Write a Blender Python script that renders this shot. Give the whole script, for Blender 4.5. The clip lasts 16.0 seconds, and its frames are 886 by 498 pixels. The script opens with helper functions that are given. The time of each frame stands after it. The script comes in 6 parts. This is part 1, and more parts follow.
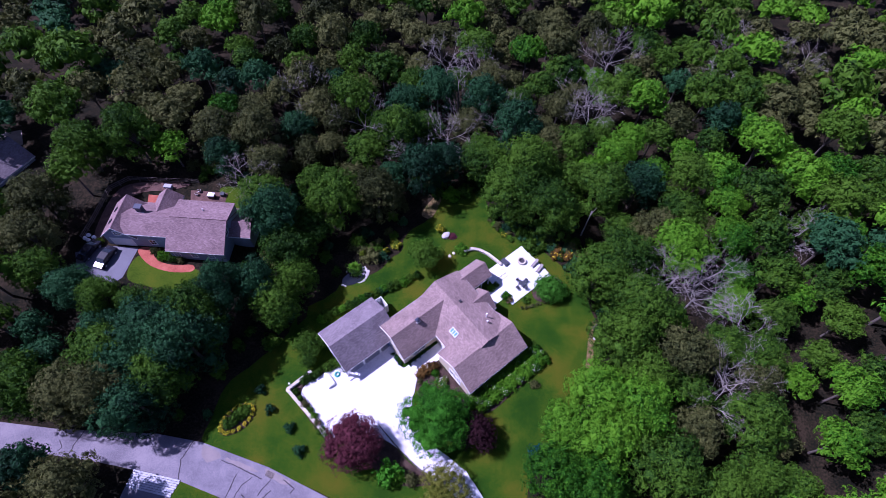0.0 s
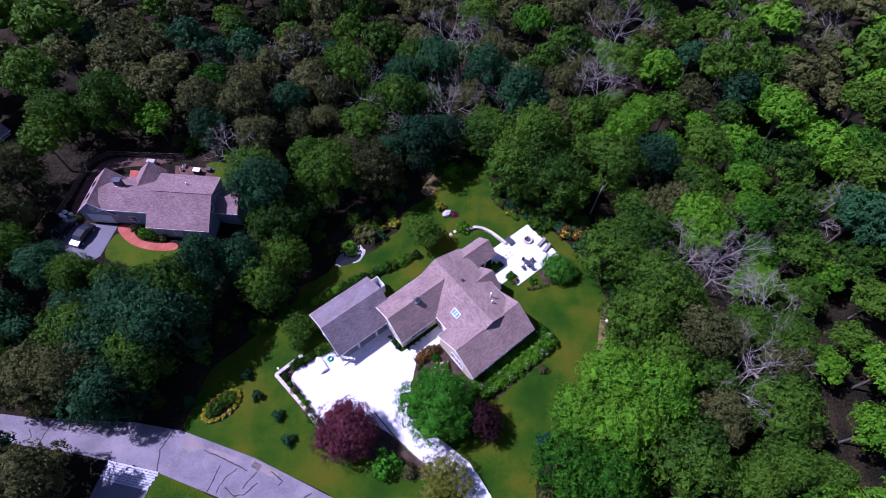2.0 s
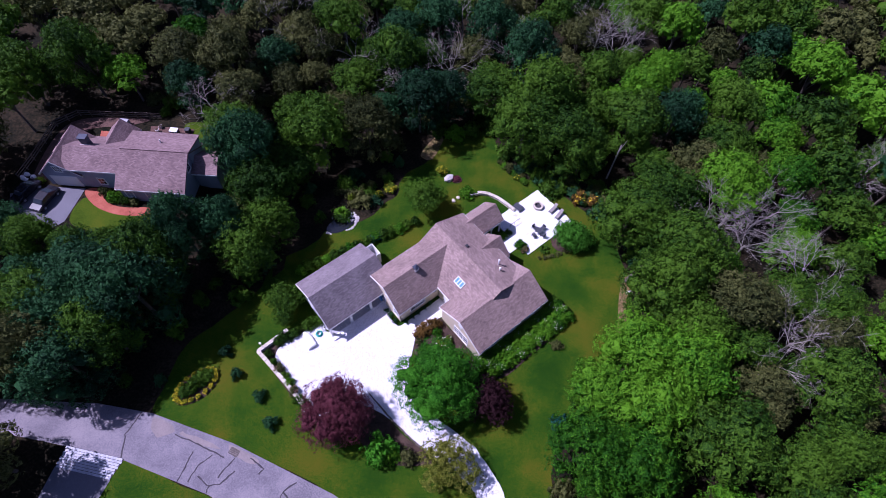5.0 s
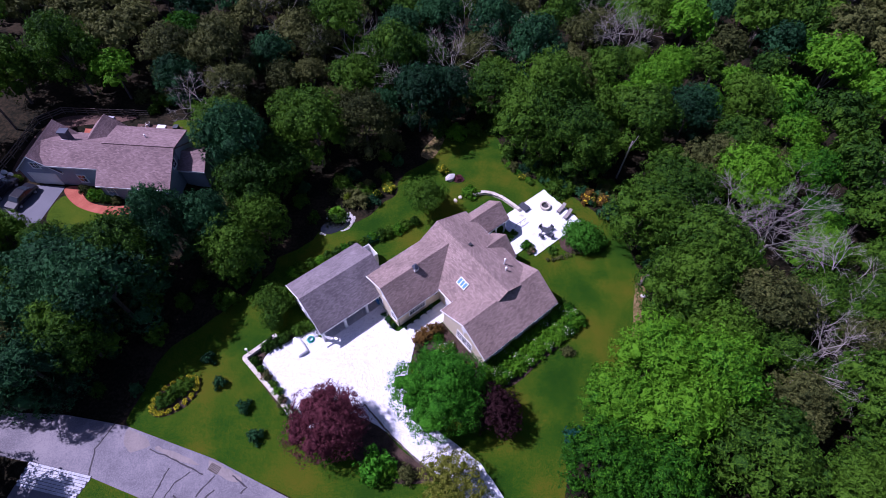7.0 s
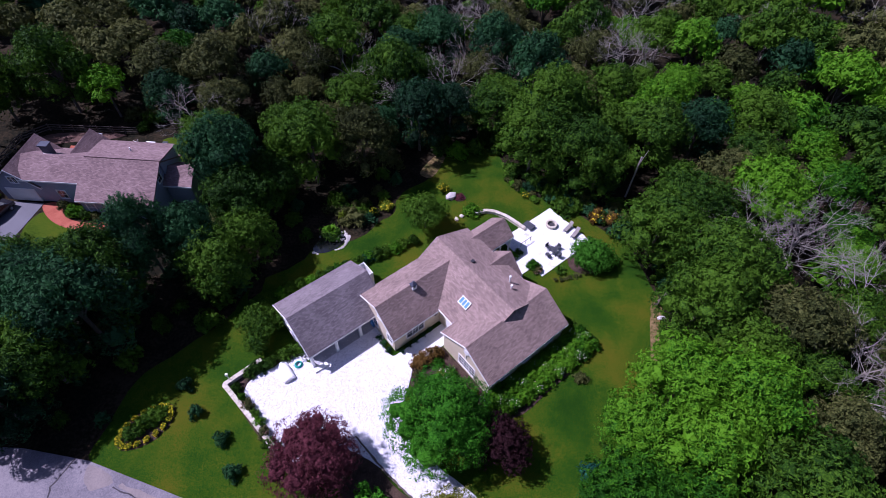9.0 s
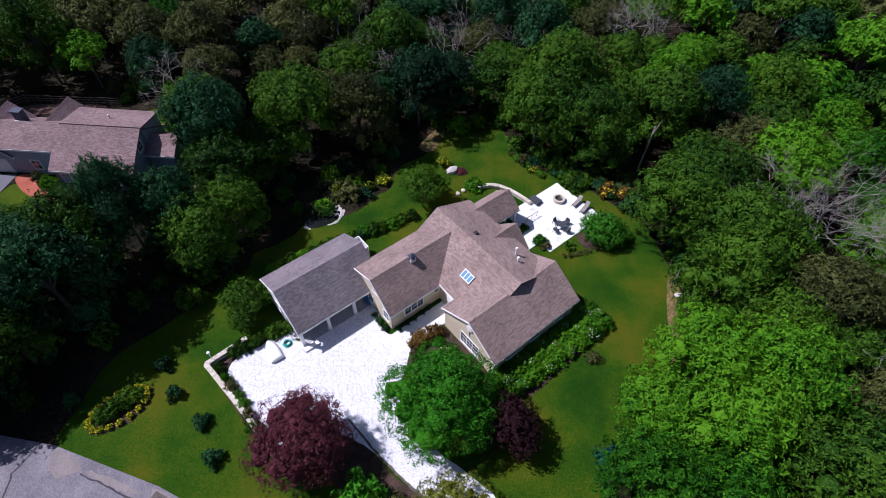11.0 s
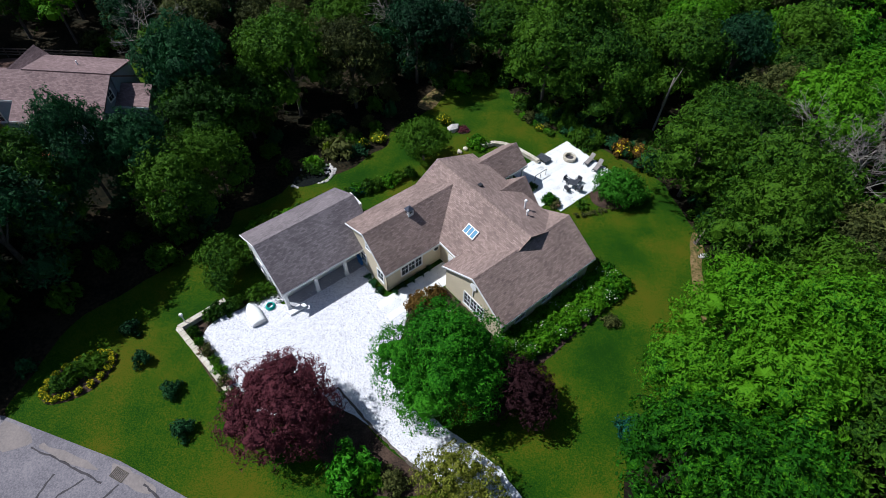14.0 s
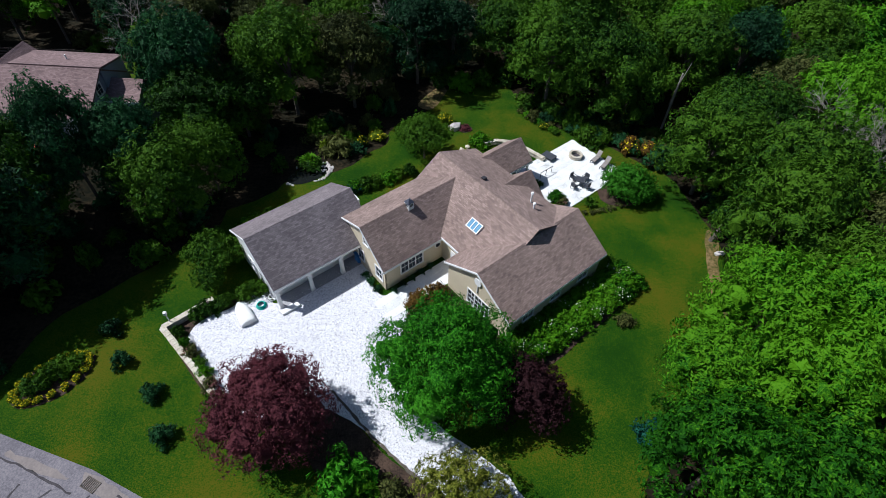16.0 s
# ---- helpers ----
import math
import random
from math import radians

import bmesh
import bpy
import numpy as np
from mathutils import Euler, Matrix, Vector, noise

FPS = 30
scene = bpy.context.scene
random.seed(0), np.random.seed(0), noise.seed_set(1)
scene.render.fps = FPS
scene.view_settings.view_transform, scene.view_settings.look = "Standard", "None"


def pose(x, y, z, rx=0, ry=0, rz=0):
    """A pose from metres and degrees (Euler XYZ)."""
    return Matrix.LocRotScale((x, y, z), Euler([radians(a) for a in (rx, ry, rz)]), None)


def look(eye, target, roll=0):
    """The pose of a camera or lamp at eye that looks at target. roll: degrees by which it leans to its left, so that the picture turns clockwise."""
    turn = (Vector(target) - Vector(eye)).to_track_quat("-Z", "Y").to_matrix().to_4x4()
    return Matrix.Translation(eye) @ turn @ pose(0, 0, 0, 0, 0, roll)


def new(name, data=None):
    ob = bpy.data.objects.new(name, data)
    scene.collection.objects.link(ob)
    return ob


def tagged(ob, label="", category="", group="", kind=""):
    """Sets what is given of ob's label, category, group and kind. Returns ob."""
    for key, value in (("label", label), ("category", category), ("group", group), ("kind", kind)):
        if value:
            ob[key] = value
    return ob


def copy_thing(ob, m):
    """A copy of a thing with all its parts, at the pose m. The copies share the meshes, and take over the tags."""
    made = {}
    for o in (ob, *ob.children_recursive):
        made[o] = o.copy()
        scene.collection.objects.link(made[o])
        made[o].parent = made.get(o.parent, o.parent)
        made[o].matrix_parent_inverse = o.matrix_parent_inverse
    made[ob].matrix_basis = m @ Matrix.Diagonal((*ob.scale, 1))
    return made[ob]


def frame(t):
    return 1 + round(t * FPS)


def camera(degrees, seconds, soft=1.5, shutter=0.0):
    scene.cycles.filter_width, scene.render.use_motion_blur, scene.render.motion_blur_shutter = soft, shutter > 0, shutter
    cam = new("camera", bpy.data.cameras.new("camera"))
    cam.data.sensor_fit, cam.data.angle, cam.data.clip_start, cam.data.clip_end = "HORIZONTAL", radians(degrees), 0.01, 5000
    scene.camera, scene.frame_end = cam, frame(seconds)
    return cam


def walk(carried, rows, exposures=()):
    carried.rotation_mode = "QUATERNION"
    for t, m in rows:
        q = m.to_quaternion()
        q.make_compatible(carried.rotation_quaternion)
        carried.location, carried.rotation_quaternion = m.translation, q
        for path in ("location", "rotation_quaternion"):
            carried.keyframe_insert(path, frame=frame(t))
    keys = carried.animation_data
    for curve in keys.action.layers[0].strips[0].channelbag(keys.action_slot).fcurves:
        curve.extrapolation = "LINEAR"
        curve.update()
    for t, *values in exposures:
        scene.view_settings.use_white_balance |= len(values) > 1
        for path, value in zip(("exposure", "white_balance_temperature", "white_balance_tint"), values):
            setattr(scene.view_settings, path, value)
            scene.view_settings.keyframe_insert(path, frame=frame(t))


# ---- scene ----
cam = camera(80.9, 16.0, soft=0.6)
METRES, EYE, TILT, LEAN, TURN = 45.0, 82.9, -58.3, -1.2, 0.0
ROWS = [
    (0.0, 0.0, 0.0, 0.0, -0.0, 0.0, 0.0),
    (0.5, 0.0012, 0.0336, -0.0212, -0.01, 0.05, 0.0),
    (1.0, -0.0, 0.0667, -0.0429, -0.01, 0.04, 0.01),
    (1.5, -0.0014, 0.0996, -0.0645, 0.0, 0.01, 0.04),
    (2.0, -0.0029, 0.1323, -0.0843, 0.0, 0.0, 0.06),
    (2.5, -0.0061, 0.1653, -0.1036, -0.0, -0.03, 0.12),
    (3.0, -0.0078, 0.1975, -0.1241, -0.01, -0.06, 0.14),
    (3.5, -0.0077, 0.2294, -0.1441, -0.02, -0.08, 0.1),
    (4.0, -0.0081, 0.2603, -0.1635, 0.0, -0.07, 0.11),
    (4.5, -0.0089, 0.2888, -0.1812, -0.01, -0.08, 0.11),
    (7.0, -0.0147, 0.4254, -0.2674, -0.01, 2.57, 0.18),
    (7.5, -0.0155, 0.4524, -0.2837, -0.02, 3.94, 0.2),
    (8.0, -0.0147, 0.4797, -0.2995, 0.01, 5.3, 0.17),
    (8.5, -0.016, 0.5068, -0.3154, -0.01, 6.52, 0.19),
    (9.0, -0.0148, 0.5344, -0.3313, 0.03, 7.35, 0.18),
    (11.5, -0.0195, 0.6696, -0.4136, -0.03, 7.74, 0.21),
    (12.0, -0.0206, 0.6943, -0.4283, -0.03, 7.72, 0.23),
    (12.5, -0.0205, 0.7174, -0.4429, -0.06, 7.74, 0.19),
    (13.0, -0.0211, 0.7391, -0.457, -0.05, 7.71, 0.23),
    (13.5, -0.0215, 0.7599, -0.4692, -0.08, 7.74, 0.22),
    (14.0, -0.0223, 0.7796, -0.4811, -0.12, 7.74, 0.25),
    (14.5, -0.0221, 0.7981, -0.4926, -0.12, 7.77, 0.23),
    (15.0, -0.0241, 0.8151, -0.5044, -0.13, 7.92, 0.24),
    (15.5, -0.0255, 0.8321, -0.5153, -0.14, 9.05, 0.28),
    (16.0, -0.0266, 0.8492, -0.5262, -0.1, 10.22, 0.37),
]
walk(cam, [(t, pose(0, 0, EYE, TILT, LEAN, TURN) @ pose(METRES * x, METRES * y, METRES * z, 90 + pitch, roll, yaw)) for t, x, y, z, yaw, pitch, roll in ROWS],
     [(0.0, 0.46, 5080, 58), (4.5, 0.35, 5280, 51), (9.0, 0.27, 5420, 45), (12.5, 0.15, 5800, 14), (16.0, 0.08, 5820, 10)])

# ---- world and sun ----
SUN_FROM = Vector((-1.0, 0.2, 1.38)).normalized()
world = bpy.data.worlds.new("world")
scene.world = world
world.use_nodes = True
wt = world.node_tree
sky = wt.nodes.new("ShaderNodeTexSky")
sky.sky_type, sky.sun_disc = "NISHITA", False
sky.sun_elevation = math.asin(SUN_FROM.z)
sky.sun_rotation = math.atan2(SUN_FROM.x, SUN_FROM.y)
wt.links.new(sky.outputs[0], wt.nodes["Background"].inputs[0])
wt.nodes["Background"].inputs[1].default_value = 0.065
sun = new("sun", bpy.data.lights.new("sun", "SUN"))
sun.data.energy, sun.data.angle, sun.data.color = 5.0, radians(0.53), (1.0, 0.96, 0.9)
sun.matrix_basis = look(SUN_FROM * 200, (0, 0, 0))


# ---- materials ----
def material(name, stops, scale=6.0, fine=40.0, rough=0.8, bump=0.3, depth=0.02, metal=0.0, rand=0.0, spec=0.3, contrast=1.2):
    """A two-scale noise surface: stops are colours from dark to light, scale and fine are per metre."""
    m = bpy.data.materials.new(name)
    m.use_nodes = True
    nt = m.node_tree
    b = nt.nodes["Principled BSDF"]
    b.inputs["Roughness"].default_value = rough
    b.inputs["Metallic"].default_value = metal
    b.inputs["Specular IOR Level"].default_value = spec
    geo = nt.nodes.new("ShaderNodeNewGeometry")
    big, small, mix, ramp, bmp = (nt.nodes.new(k) for k in ("ShaderNodeTexNoise", "ShaderNodeTexNoise", "ShaderNodeMath", "ShaderNodeValToRGB", "ShaderNodeBump"))
    for n, s, d in ((big, scale, 4), (small, fine, 3)):
        n.inputs["Scale"].default_value, n.inputs["Detail"].default_value = s, d
        nt.links.new(geo.outputs["Position"], n.inputs["Vector"])
    mix.operation = "ADD"
    nt.links.new(big.outputs["Fac"], mix.inputs[0])
    nt.links.new(small.outputs["Fac"], mix.inputs[1])
    half = nt.nodes.new("ShaderNodeMath")
    half.operation = "MULTIPLY_ADD"
    half.inputs[1].default_value, half.inputs[2].default_value = contrast, 0.5 - contrast
    nt.links.new(mix.outputs[0], half.inputs[0])
    value = half.outputs[0]
    if rand:
        info, add = nt.nodes.new("ShaderNodeObjectInfo"), nt.nodes.new("ShaderNodeMath")
        add.operation = "MULTIPLY_ADD"
        add.inputs[1].default_value = rand
        nt.links.new(info.outputs["Random"], add.inputs[0])
        nt.links.new(value, add.inputs[2])
        value = add.outputs[0]
    nt.links.new(value, ramp.inputs[0])
    e = ramp.color_ramp.elements
    while len(e) < len(stops):
        e.new(0.5)
    for i, c in enumerate(stops):
        e[i].position, e[i].color = 0.15 + 0.7 * i / max(1, len(stops) - 1), (*c, 1)
    nt.links.new(ramp.outputs[0], b.inputs["Base Color"])
    bmp.inputs["Strength"].default_value, bmp.inputs["Distance"].default_value = bump, depth
    nt.links.new(small.outputs["Fac"], bmp.inputs["Height"])
    nt.links.new(bmp.outputs[0], b.inputs["Normal"])
    return m


def shingle(name, low, high):
    """Asphalt shingles: staggered tabs of uneven tone in courses, following the roof's own slope."""
    m = material(name, [tuple(c * 0.85 for c in low), tuple(c * 1.12 for c in high)], 0.35, 14.0, 0.9, 0.2, 0.01, contrast=1.2)
    nt = m.node_tree
    b = nt.nodes["Principled BSDF"]
    uv, brick, noi, mul, bmp = (nt.nodes.new(k) for k in ("ShaderNodeUVMap", "ShaderNodeTexBrick", "ShaderNodeTexNoise", "ShaderNodeMix", "ShaderNodeBump"))
    brick.inputs["Scale"].default_value = 1.0
    brick.inputs["Brick Width"].default_value, brick.inputs["Row Height"].default_value = 0.34, 0.15
    brick.inputs["Mortar Size"].default_value, brick.inputs["Bias"].default_value = 0.012, 0.0
    brick.inputs["Color1"].default_value, brick.inputs["Color2"].default_value, brick.inputs["Mortar"].default_value = (0.7, 0.69, 0.69, 1), (1.22, 1.21, 1.2, 1), (0.68, 0.66, 0.66, 1)
    nt.links.new(uv.outputs[0], brick.inputs["Vector"])
    mul.data_type, mul.blend_type = "RGBA", "MULTIPLY"
    mul.inputs[0].default_value = 1.0
    ramp = next(n for n in nt.nodes if n.type == "VALTORGB")
    nt.links.new(ramp.outputs[0], mul.inputs[6])
    nt.links.new(brick.outputs["Color"], mul.inputs[7])
    nt.links.new(mul.outputs[2], b.inputs["Base Color"])
    bmp.inputs["Strength"].default_value, bmp.inputs["Distance"].default_value = 0.5, 0.012
    nt.links.new(brick.outputs["Fac"], bmp.inputs["Height"])
    bmp.invert = True
    nt.links.new(bmp.outputs[0], b.inputs["Normal"])
    return m


def leafy(name, dark, mid, light, patch=0.12, gloss=0.12):
    """Leaves: the tone drifts from tree to tree and from clump to clump; some light passes through."""
    m = bpy.data.materials.new(name)
    m.use_nodes = True
    nt = m.node_tree
    b = nt.nodes["Principled BSDF"]
    b.inputs["Roughness"].default_value = 0.65
    b.inputs["Specular IOR Level"].default_value = gloss
    geo, info, noi, a1, a2, ramp = (nt.nodes.new(k) for k in ("ShaderNodeNewGeometry", "ShaderNodeObjectInfo", "ShaderNodeTexNoise", "ShaderNodeMath", "ShaderNodeMath", "ShaderNodeValToRGB"))
    noi.inputs["Scale"].default_value, noi.inputs["Detail"].default_value = patch, 1.0
    nt.links.new(geo.outputs["Position"], noi.inputs["Vector"])
    a1.operation = a2.operation = "MULTIPLY_ADD"
    a1.inputs[1].default_value = 0.35
    nt.links.new(geo.outputs["Random Per Island"], a1.inputs[0])
    nt.links.new(noi.outputs["Fac"], a1.inputs[2])
    a2.inputs[1].default_value = 0.4
    nt.links.new(info.outputs["Random"], a2.inputs[0])
    nt.links.new(a1.outputs[0], a2.inputs[2])
    grain, a3, bmp = (nt.nodes.new(k) for k in ("ShaderNodeTexNoise", "ShaderNodeMath", "ShaderNodeBump"))
    grain.inputs["Scale"].default_value, grain.inputs["Detail"].default_value, grain.inputs["Roughness"].default_value = 6.5, 3.0, 0.8
    nt.links.new(geo.outputs["Position"], grain.inputs["Vector"])
    a3.operation = "MULTIPLY_ADD"
    a3.inputs[1].default_value = 1.9
    nt.links.new(grain.outputs["Fac"], a3.inputs[0])
    nt.links.new(a2.outputs[0], a3.inputs[2])
    shift = nt.nodes.new("ShaderNodeMath")
    shift.operation = "SUBTRACT"
    shift.inputs[1].default_value = 0.88
    nt.links.new(a3.outputs[0], shift.inputs[0])
    nt.links.new(shift.outputs[0], ramp.inputs[0])
    bmp.inputs["Strength"].default_value, bmp.inputs["Distance"].default_value = 0.8, 0.12
    nt.links.new(grain.outputs["Fac"], bmp.inputs["Height"])
    nt.links.new(bmp.outputs[0], b.inputs["Normal"])
    e = ramp.color_ramp.elements
    e.new(0.5)
    for i, (p, c) in enumerate(((0.5, dark), (0.85, mid), (1.0, light))):
        e[i].position, e[i].color = p, (*c, 1)
    nt.links.new(ramp.outputs[0], b.inputs["Base Color"])
    thin, mixer = nt.nodes.new("ShaderNodeBsdfTranslucent"), nt.nodes.new("ShaderNodeMixShader")
    nt.links.new(ramp.outputs[0], thin.inputs["Color"])
    mixer.inputs[0].default_value = 0.25
    nt.links.new(b.outputs[0], mixer.inputs[1])
    nt.links.new(thin.outputs[0], mixer.inputs[2])
    nt.links.new(mixer.outputs[0], nt.nodes["Material Output"].inputs["Surface"])
    return m


def glass(name, tint):
    m = bpy.data.materials.new(name)
    m.use_nodes = True
    b = m.node_tree.nodes["Principled BSDF"]
    b.inputs["Base Color"].default_value = (*tint, 1)
    b.inputs["Roughness"].default_value = 0.05
    b.inputs["Specular IOR Level"].default_value = 0.8
    return m


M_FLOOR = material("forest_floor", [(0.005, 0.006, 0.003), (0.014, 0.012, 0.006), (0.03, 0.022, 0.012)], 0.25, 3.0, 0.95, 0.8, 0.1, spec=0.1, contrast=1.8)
M_LAWN = material("lawn_grass", [(0.007, 0.034, 0.0006), (0.016, 0.056, 0.0008), (0.034, 0.066, 0.001), (0.07, 0.072, 0.003)], 0.16, 12.0, 0.95, 0.6, 0.05, spec=0.1, contrast=1.9)
M_LAWN2 = material("sunny_grass", [(0.02, 0.045, 0.001), (0.04, 0.075, 0.002), (0.065, 0.085, 0.003)], 0.3, 6.0, 0.95, 0.6, 0.06, spec=0.1)
M_SHELL = material("crushed_shell", [(0.2, 0.2, 0.23), (0.58, 0.58, 0.62), (0.74, 0.74, 0.77), (0.84, 0.84, 0.86)], 8.0, 22.0, 0.9, 0.7, 0.03, contrast=1.35)
M_SHELLBIT = material("shell_bits", [(0.5, 0.48, 0.5), (0.7, 0.69, 0.7), (0.88, 0.88, 0.88)], 3.0, 20.0, 0.8, 0.3, 0.01)
M_ASPHALT = material("worn_asphalt", [(0.12, 0.112, 0.127), (0.17, 0.158, 0.175), (0.23, 0.21, 0.22)], 0.25, 9.0, 0.95, 0.3, 0.01, contrast=1.6)
M_ASPHALT2 = material("grey_asphalt", [(0.11, 0.11, 0.125), (0.15, 0.15, 0.17)], 0.3, 9.0, 0.95, 0.3, 0.01)
M_CRACK = material("tar_seam", [(0.035, 0.03, 0.035), (0.06, 0.055, 0.06)], 1.0, 12.0, 0.8, 0.2, 0.01)
M_PATCH = material("sandy_patch", [(0.30, 0.24, 0.20), (0.38, 0.32, 0.28)], 0.8, 8.0, 0.95, 0.3, 0.01)
M_ROADPATCH = material("worn_road_patch", [(0.17, 0.15, 0.145), (0.25, 0.215, 0.2)], 0.8, 8.0, 0.95, 0.3, 0.01)
M_MULCH = material("bark_mulch", [(0.02, 0.013, 0.01), (0.05, 0.032, 0.022), (0.08, 0.05, 0.035)], 1.0, 9.0, 0.95, 0.8, 0.05)
M_SAND = material("bare_soil", [(0.04, 0.05, 0.006), (0.09, 0.075, 0.02), (0.15, 0.105, 0.04), (0.2, 0.14, 0.065)], 0.5, 4.0, 0.95, 0.5, 0.04, contrast=1.5)
M_EARTH = material("reddish_soil", [(0.05, 0.03, 0.025), (0.1, 0.055, 0.042), (0.15, 0.09, 0.07)], 0.6, 5.0, 0.95, 0.5, 0.04)
M_BRICK = material("red_brick_walk", [(0.22, 0.05, 0.03), (0.32, 0.085, 0.05), (0.4, 0.13, 0.08)], 0.8, 9.0, 0.9, 0.4, 0.02)
M_STONE = material("pale_wall_stone", [(0.32, 0.27, 0.2), (0.5, 0.45, 0.36), (0.62, 0.58, 0.5)], 1.5, 12.0, 0.9, 0.6, 0.03, rand=0.2)
M_PAVER = material("patio_paver", [(0.36, 0.37, 0.37), (0.62, 0.63, 0.62), (0.68, 0.69, 0.67), (0.74, 0.75, 0.73)], 0.8, 10.0, 0.85, 0.3, 0.01, rand=0.45)
M_COBBLE = material("apron_cobble", [(0.3, 0.31, 0.34), (0.42, 0.43, 0.46), (0.55, 0.55, 0.58)], 1.0, 8.0, 0.85, 0.4, 0.02)
M_ROCK = material("grey_boulder", [(0.3, 0.28, 0.26), (0.45, 0.42, 0.4), (0.6, 0.57, 0.54)], 1.5, 9.0, 0.9, 0.8, 0.06)
M_PAINT = material("white_paint", [(0.72, 0.72, 0.72), (0.82, 0.82, 0.81)], 0.8, 20.0, 0.6, 0.1, 0.004)
M_SIDING = material("cream_siding", [(0.52, 0.45, 0.32), (0.62, 0.54, 0.4)], 0.6, 14.0, 0.8, 0.2, 0.01)
M_CEDAR = material("grey_cedar_siding", [(0.3, 0.3, 0.32), (0.42, 0.42, 0.45)], 0.8, 12.0, 0.9, 0.3, 0.01)
M_NBWALL = material("blue_grey_siding", [(0.25, 0.28, 0.35), (0.34, 0.37, 0.45)], 0.7, 12.0, 0.85, 0.3, 0.01)
M_ROOF = shingle("brown_shingles", (0.23, 0.168, 0.147), (0.28, 0.207, 0.182))
M_ROOF2 = shingle("grey_shingles", (0.165, 0.142, 0.15), (0.21, 0.183, 0.192))
M_ROOF3 = shingle("faded_brown_shingles", (0.19, 0.128, 0.125), (0.24, 0.168, 0.165))
M_GLASS = glass("window_glass", (0.03, 0.04, 0.055))
# The sky's blue reflection is put into this pane colour.
M_SKYGLASS = glass("sky_tinted_glass", (0.12, 0.28, 0.42))
M_DARK = material("dark_metal", [(0.02, 0.02, 0.024), (0.045, 0.045, 0.05)], 3.0, 30.0, 0.5, 0.1, 0.004)
M_WICKER = material("charcoal_wicker", [(0.03, 0.035, 0.045), (0.07, 0.075, 0.09)], 5.0, 40.0, 0.7, 0.4, 0.01)
M_CUSHION = material("taupe_cushion", [(0.2, 0.18, 0.17), (0.3, 0.27, 0.25)], 3.0, 30.0, 0.9, 0.2, 0.01)
# Dark lead for caps and stack; also the painted shade on the upper gable.
M_LEAD_SHADE = material("lead_and_gable_shade", [(0.035, 0.04, 0.06), (0.06, 0.07, 0.1)], 1.0, 12.0, 0.6, 0.2, 0.01)
M_SLAB = material("garage_slab", [(0.28, 0.28, 0.3), (0.38, 0.38, 0.4)], 0.6, 9.0, 0.85, 0.2, 0.01)
M_TEAL = material("teal_plastic", [(0.0, 0.25, 0.2), (0.01, 0.36, 0.3)], 2.0, 20.0, 0.5, 0.1, 0.004)
M_BLUE = material("blue_plastic", [(0.03, 0.16, 0.4), (0.05, 0.22, 0.5)], 2.0, 20.0, 0.5, 0.1, 0.004)
M_BARK = material("tree_bark", [(0.06, 0.05, 0.04), (0.14, 0.12, 0.1)], 2.0, 14.0, 0.95, 0.6, 0.03)
M_DEAD = material("bleached_wood", [(0.2, 0.18, 0.155), (0.34, 0.31, 0.27)], 1.0, 12.0, 0.95, 0.4, 0.02)
M_YELLOW = material("yellow_petals", [(0.7, 0.55, 0.0), (0.86, 0.72, 0.01)], 3.0, 20.0, 0.7, 0.1, 0.01)
M_PALE = material("pale_petals", [(0.4, 0.45, 0.3), (0.62, 0.65, 0.5)], 3.0, 20.0, 0.7, 0.1, 0.01)
M_PINK = material("dusky_blooms", [(0.18, 0.08, 0.07), (0.36, 0.22, 0.17)], 3.0, 20.0, 0.8, 0.1, 0.01)
M_WATER = glass("pond_water", (0.01, 0.012, 0.012))
L_OAK = leafy("oak_leaves", (0.007, 0.03, 0.002), (0.0207, 0.0729, 0.0037), (0.0595, 0.1414, 0.0059))
L_OLIVE = leafy("olive_leaves", (0.014, 0.022, 0.004), (0.039, 0.0528, 0.0115), (0.1024, 0.1161, 0.03))
L_BRIGHT = leafy("bright_leaves", (0.0081, 0.0585, 0.0009), (0.0256, 0.1301, 0.0015), (0.0832, 0.2368, 0.0038))
L_DEEP = leafy("deep_leaves", (0.003, 0.018, 0.007), (0.0078, 0.0429, 0.0156), (0.0234, 0.0936, 0.0288))
L_RED = leafy("copper_leaves", (0.0198, 0.0054, 0.0081), (0.0504, 0.012, 0.018), (0.12, 0.032, 0.0416))
L_FRESH = leafy("fresh_green_leaves", (0.008, 0.06, 0.002), (0.021, 0.145, 0.003), (0.06, 0.26, 0.008))
L_BUSH = leafy("glossy_bush_leaves", (0.004, 0.03, 0.002), (0.013, 0.08, 0.004), (0.04, 0.17, 0.008))
# Plum tone darkened further to stand in for the green tree's shade.
L_PLUM_SHADED = leafy("shade_darkened_plum_leaves", (0.0072, 0.0024, 0.0042), (0.0144, 0.0048, 0.0072), (0.0294, 0.0098, 0.0126))
L_SPRUCE = leafy("blue_needles", (0.003, 0.04, 0.026), (0.0084, 0.072, 0.048), (0.0224, 0.128, 0.088))
L_PALE = leafy("pale_olive_leaves", (0.035, 0.055, 0.003), (0.09, 0.1176, 0.0072), (0.21, 0.225, 0.03))
L_LIME = leafy("lime_leaves", (0.035, 0.08, 0.003), (0.07, 0.13, 0.004), (0.13, 0.19, 0.008))
L_RUST = leafy("rust_leaves", (0.05, 0.04, 0.008), (0.1, 0.06, 0.012), (0.16, 0.09, 0.02))


# ---- mesh helpers ----
def smooth(a, b, x):
    t = min(1.0, max(0.0, (x - a) / (b - a)))
    return t * t * (3 - 2 * t)


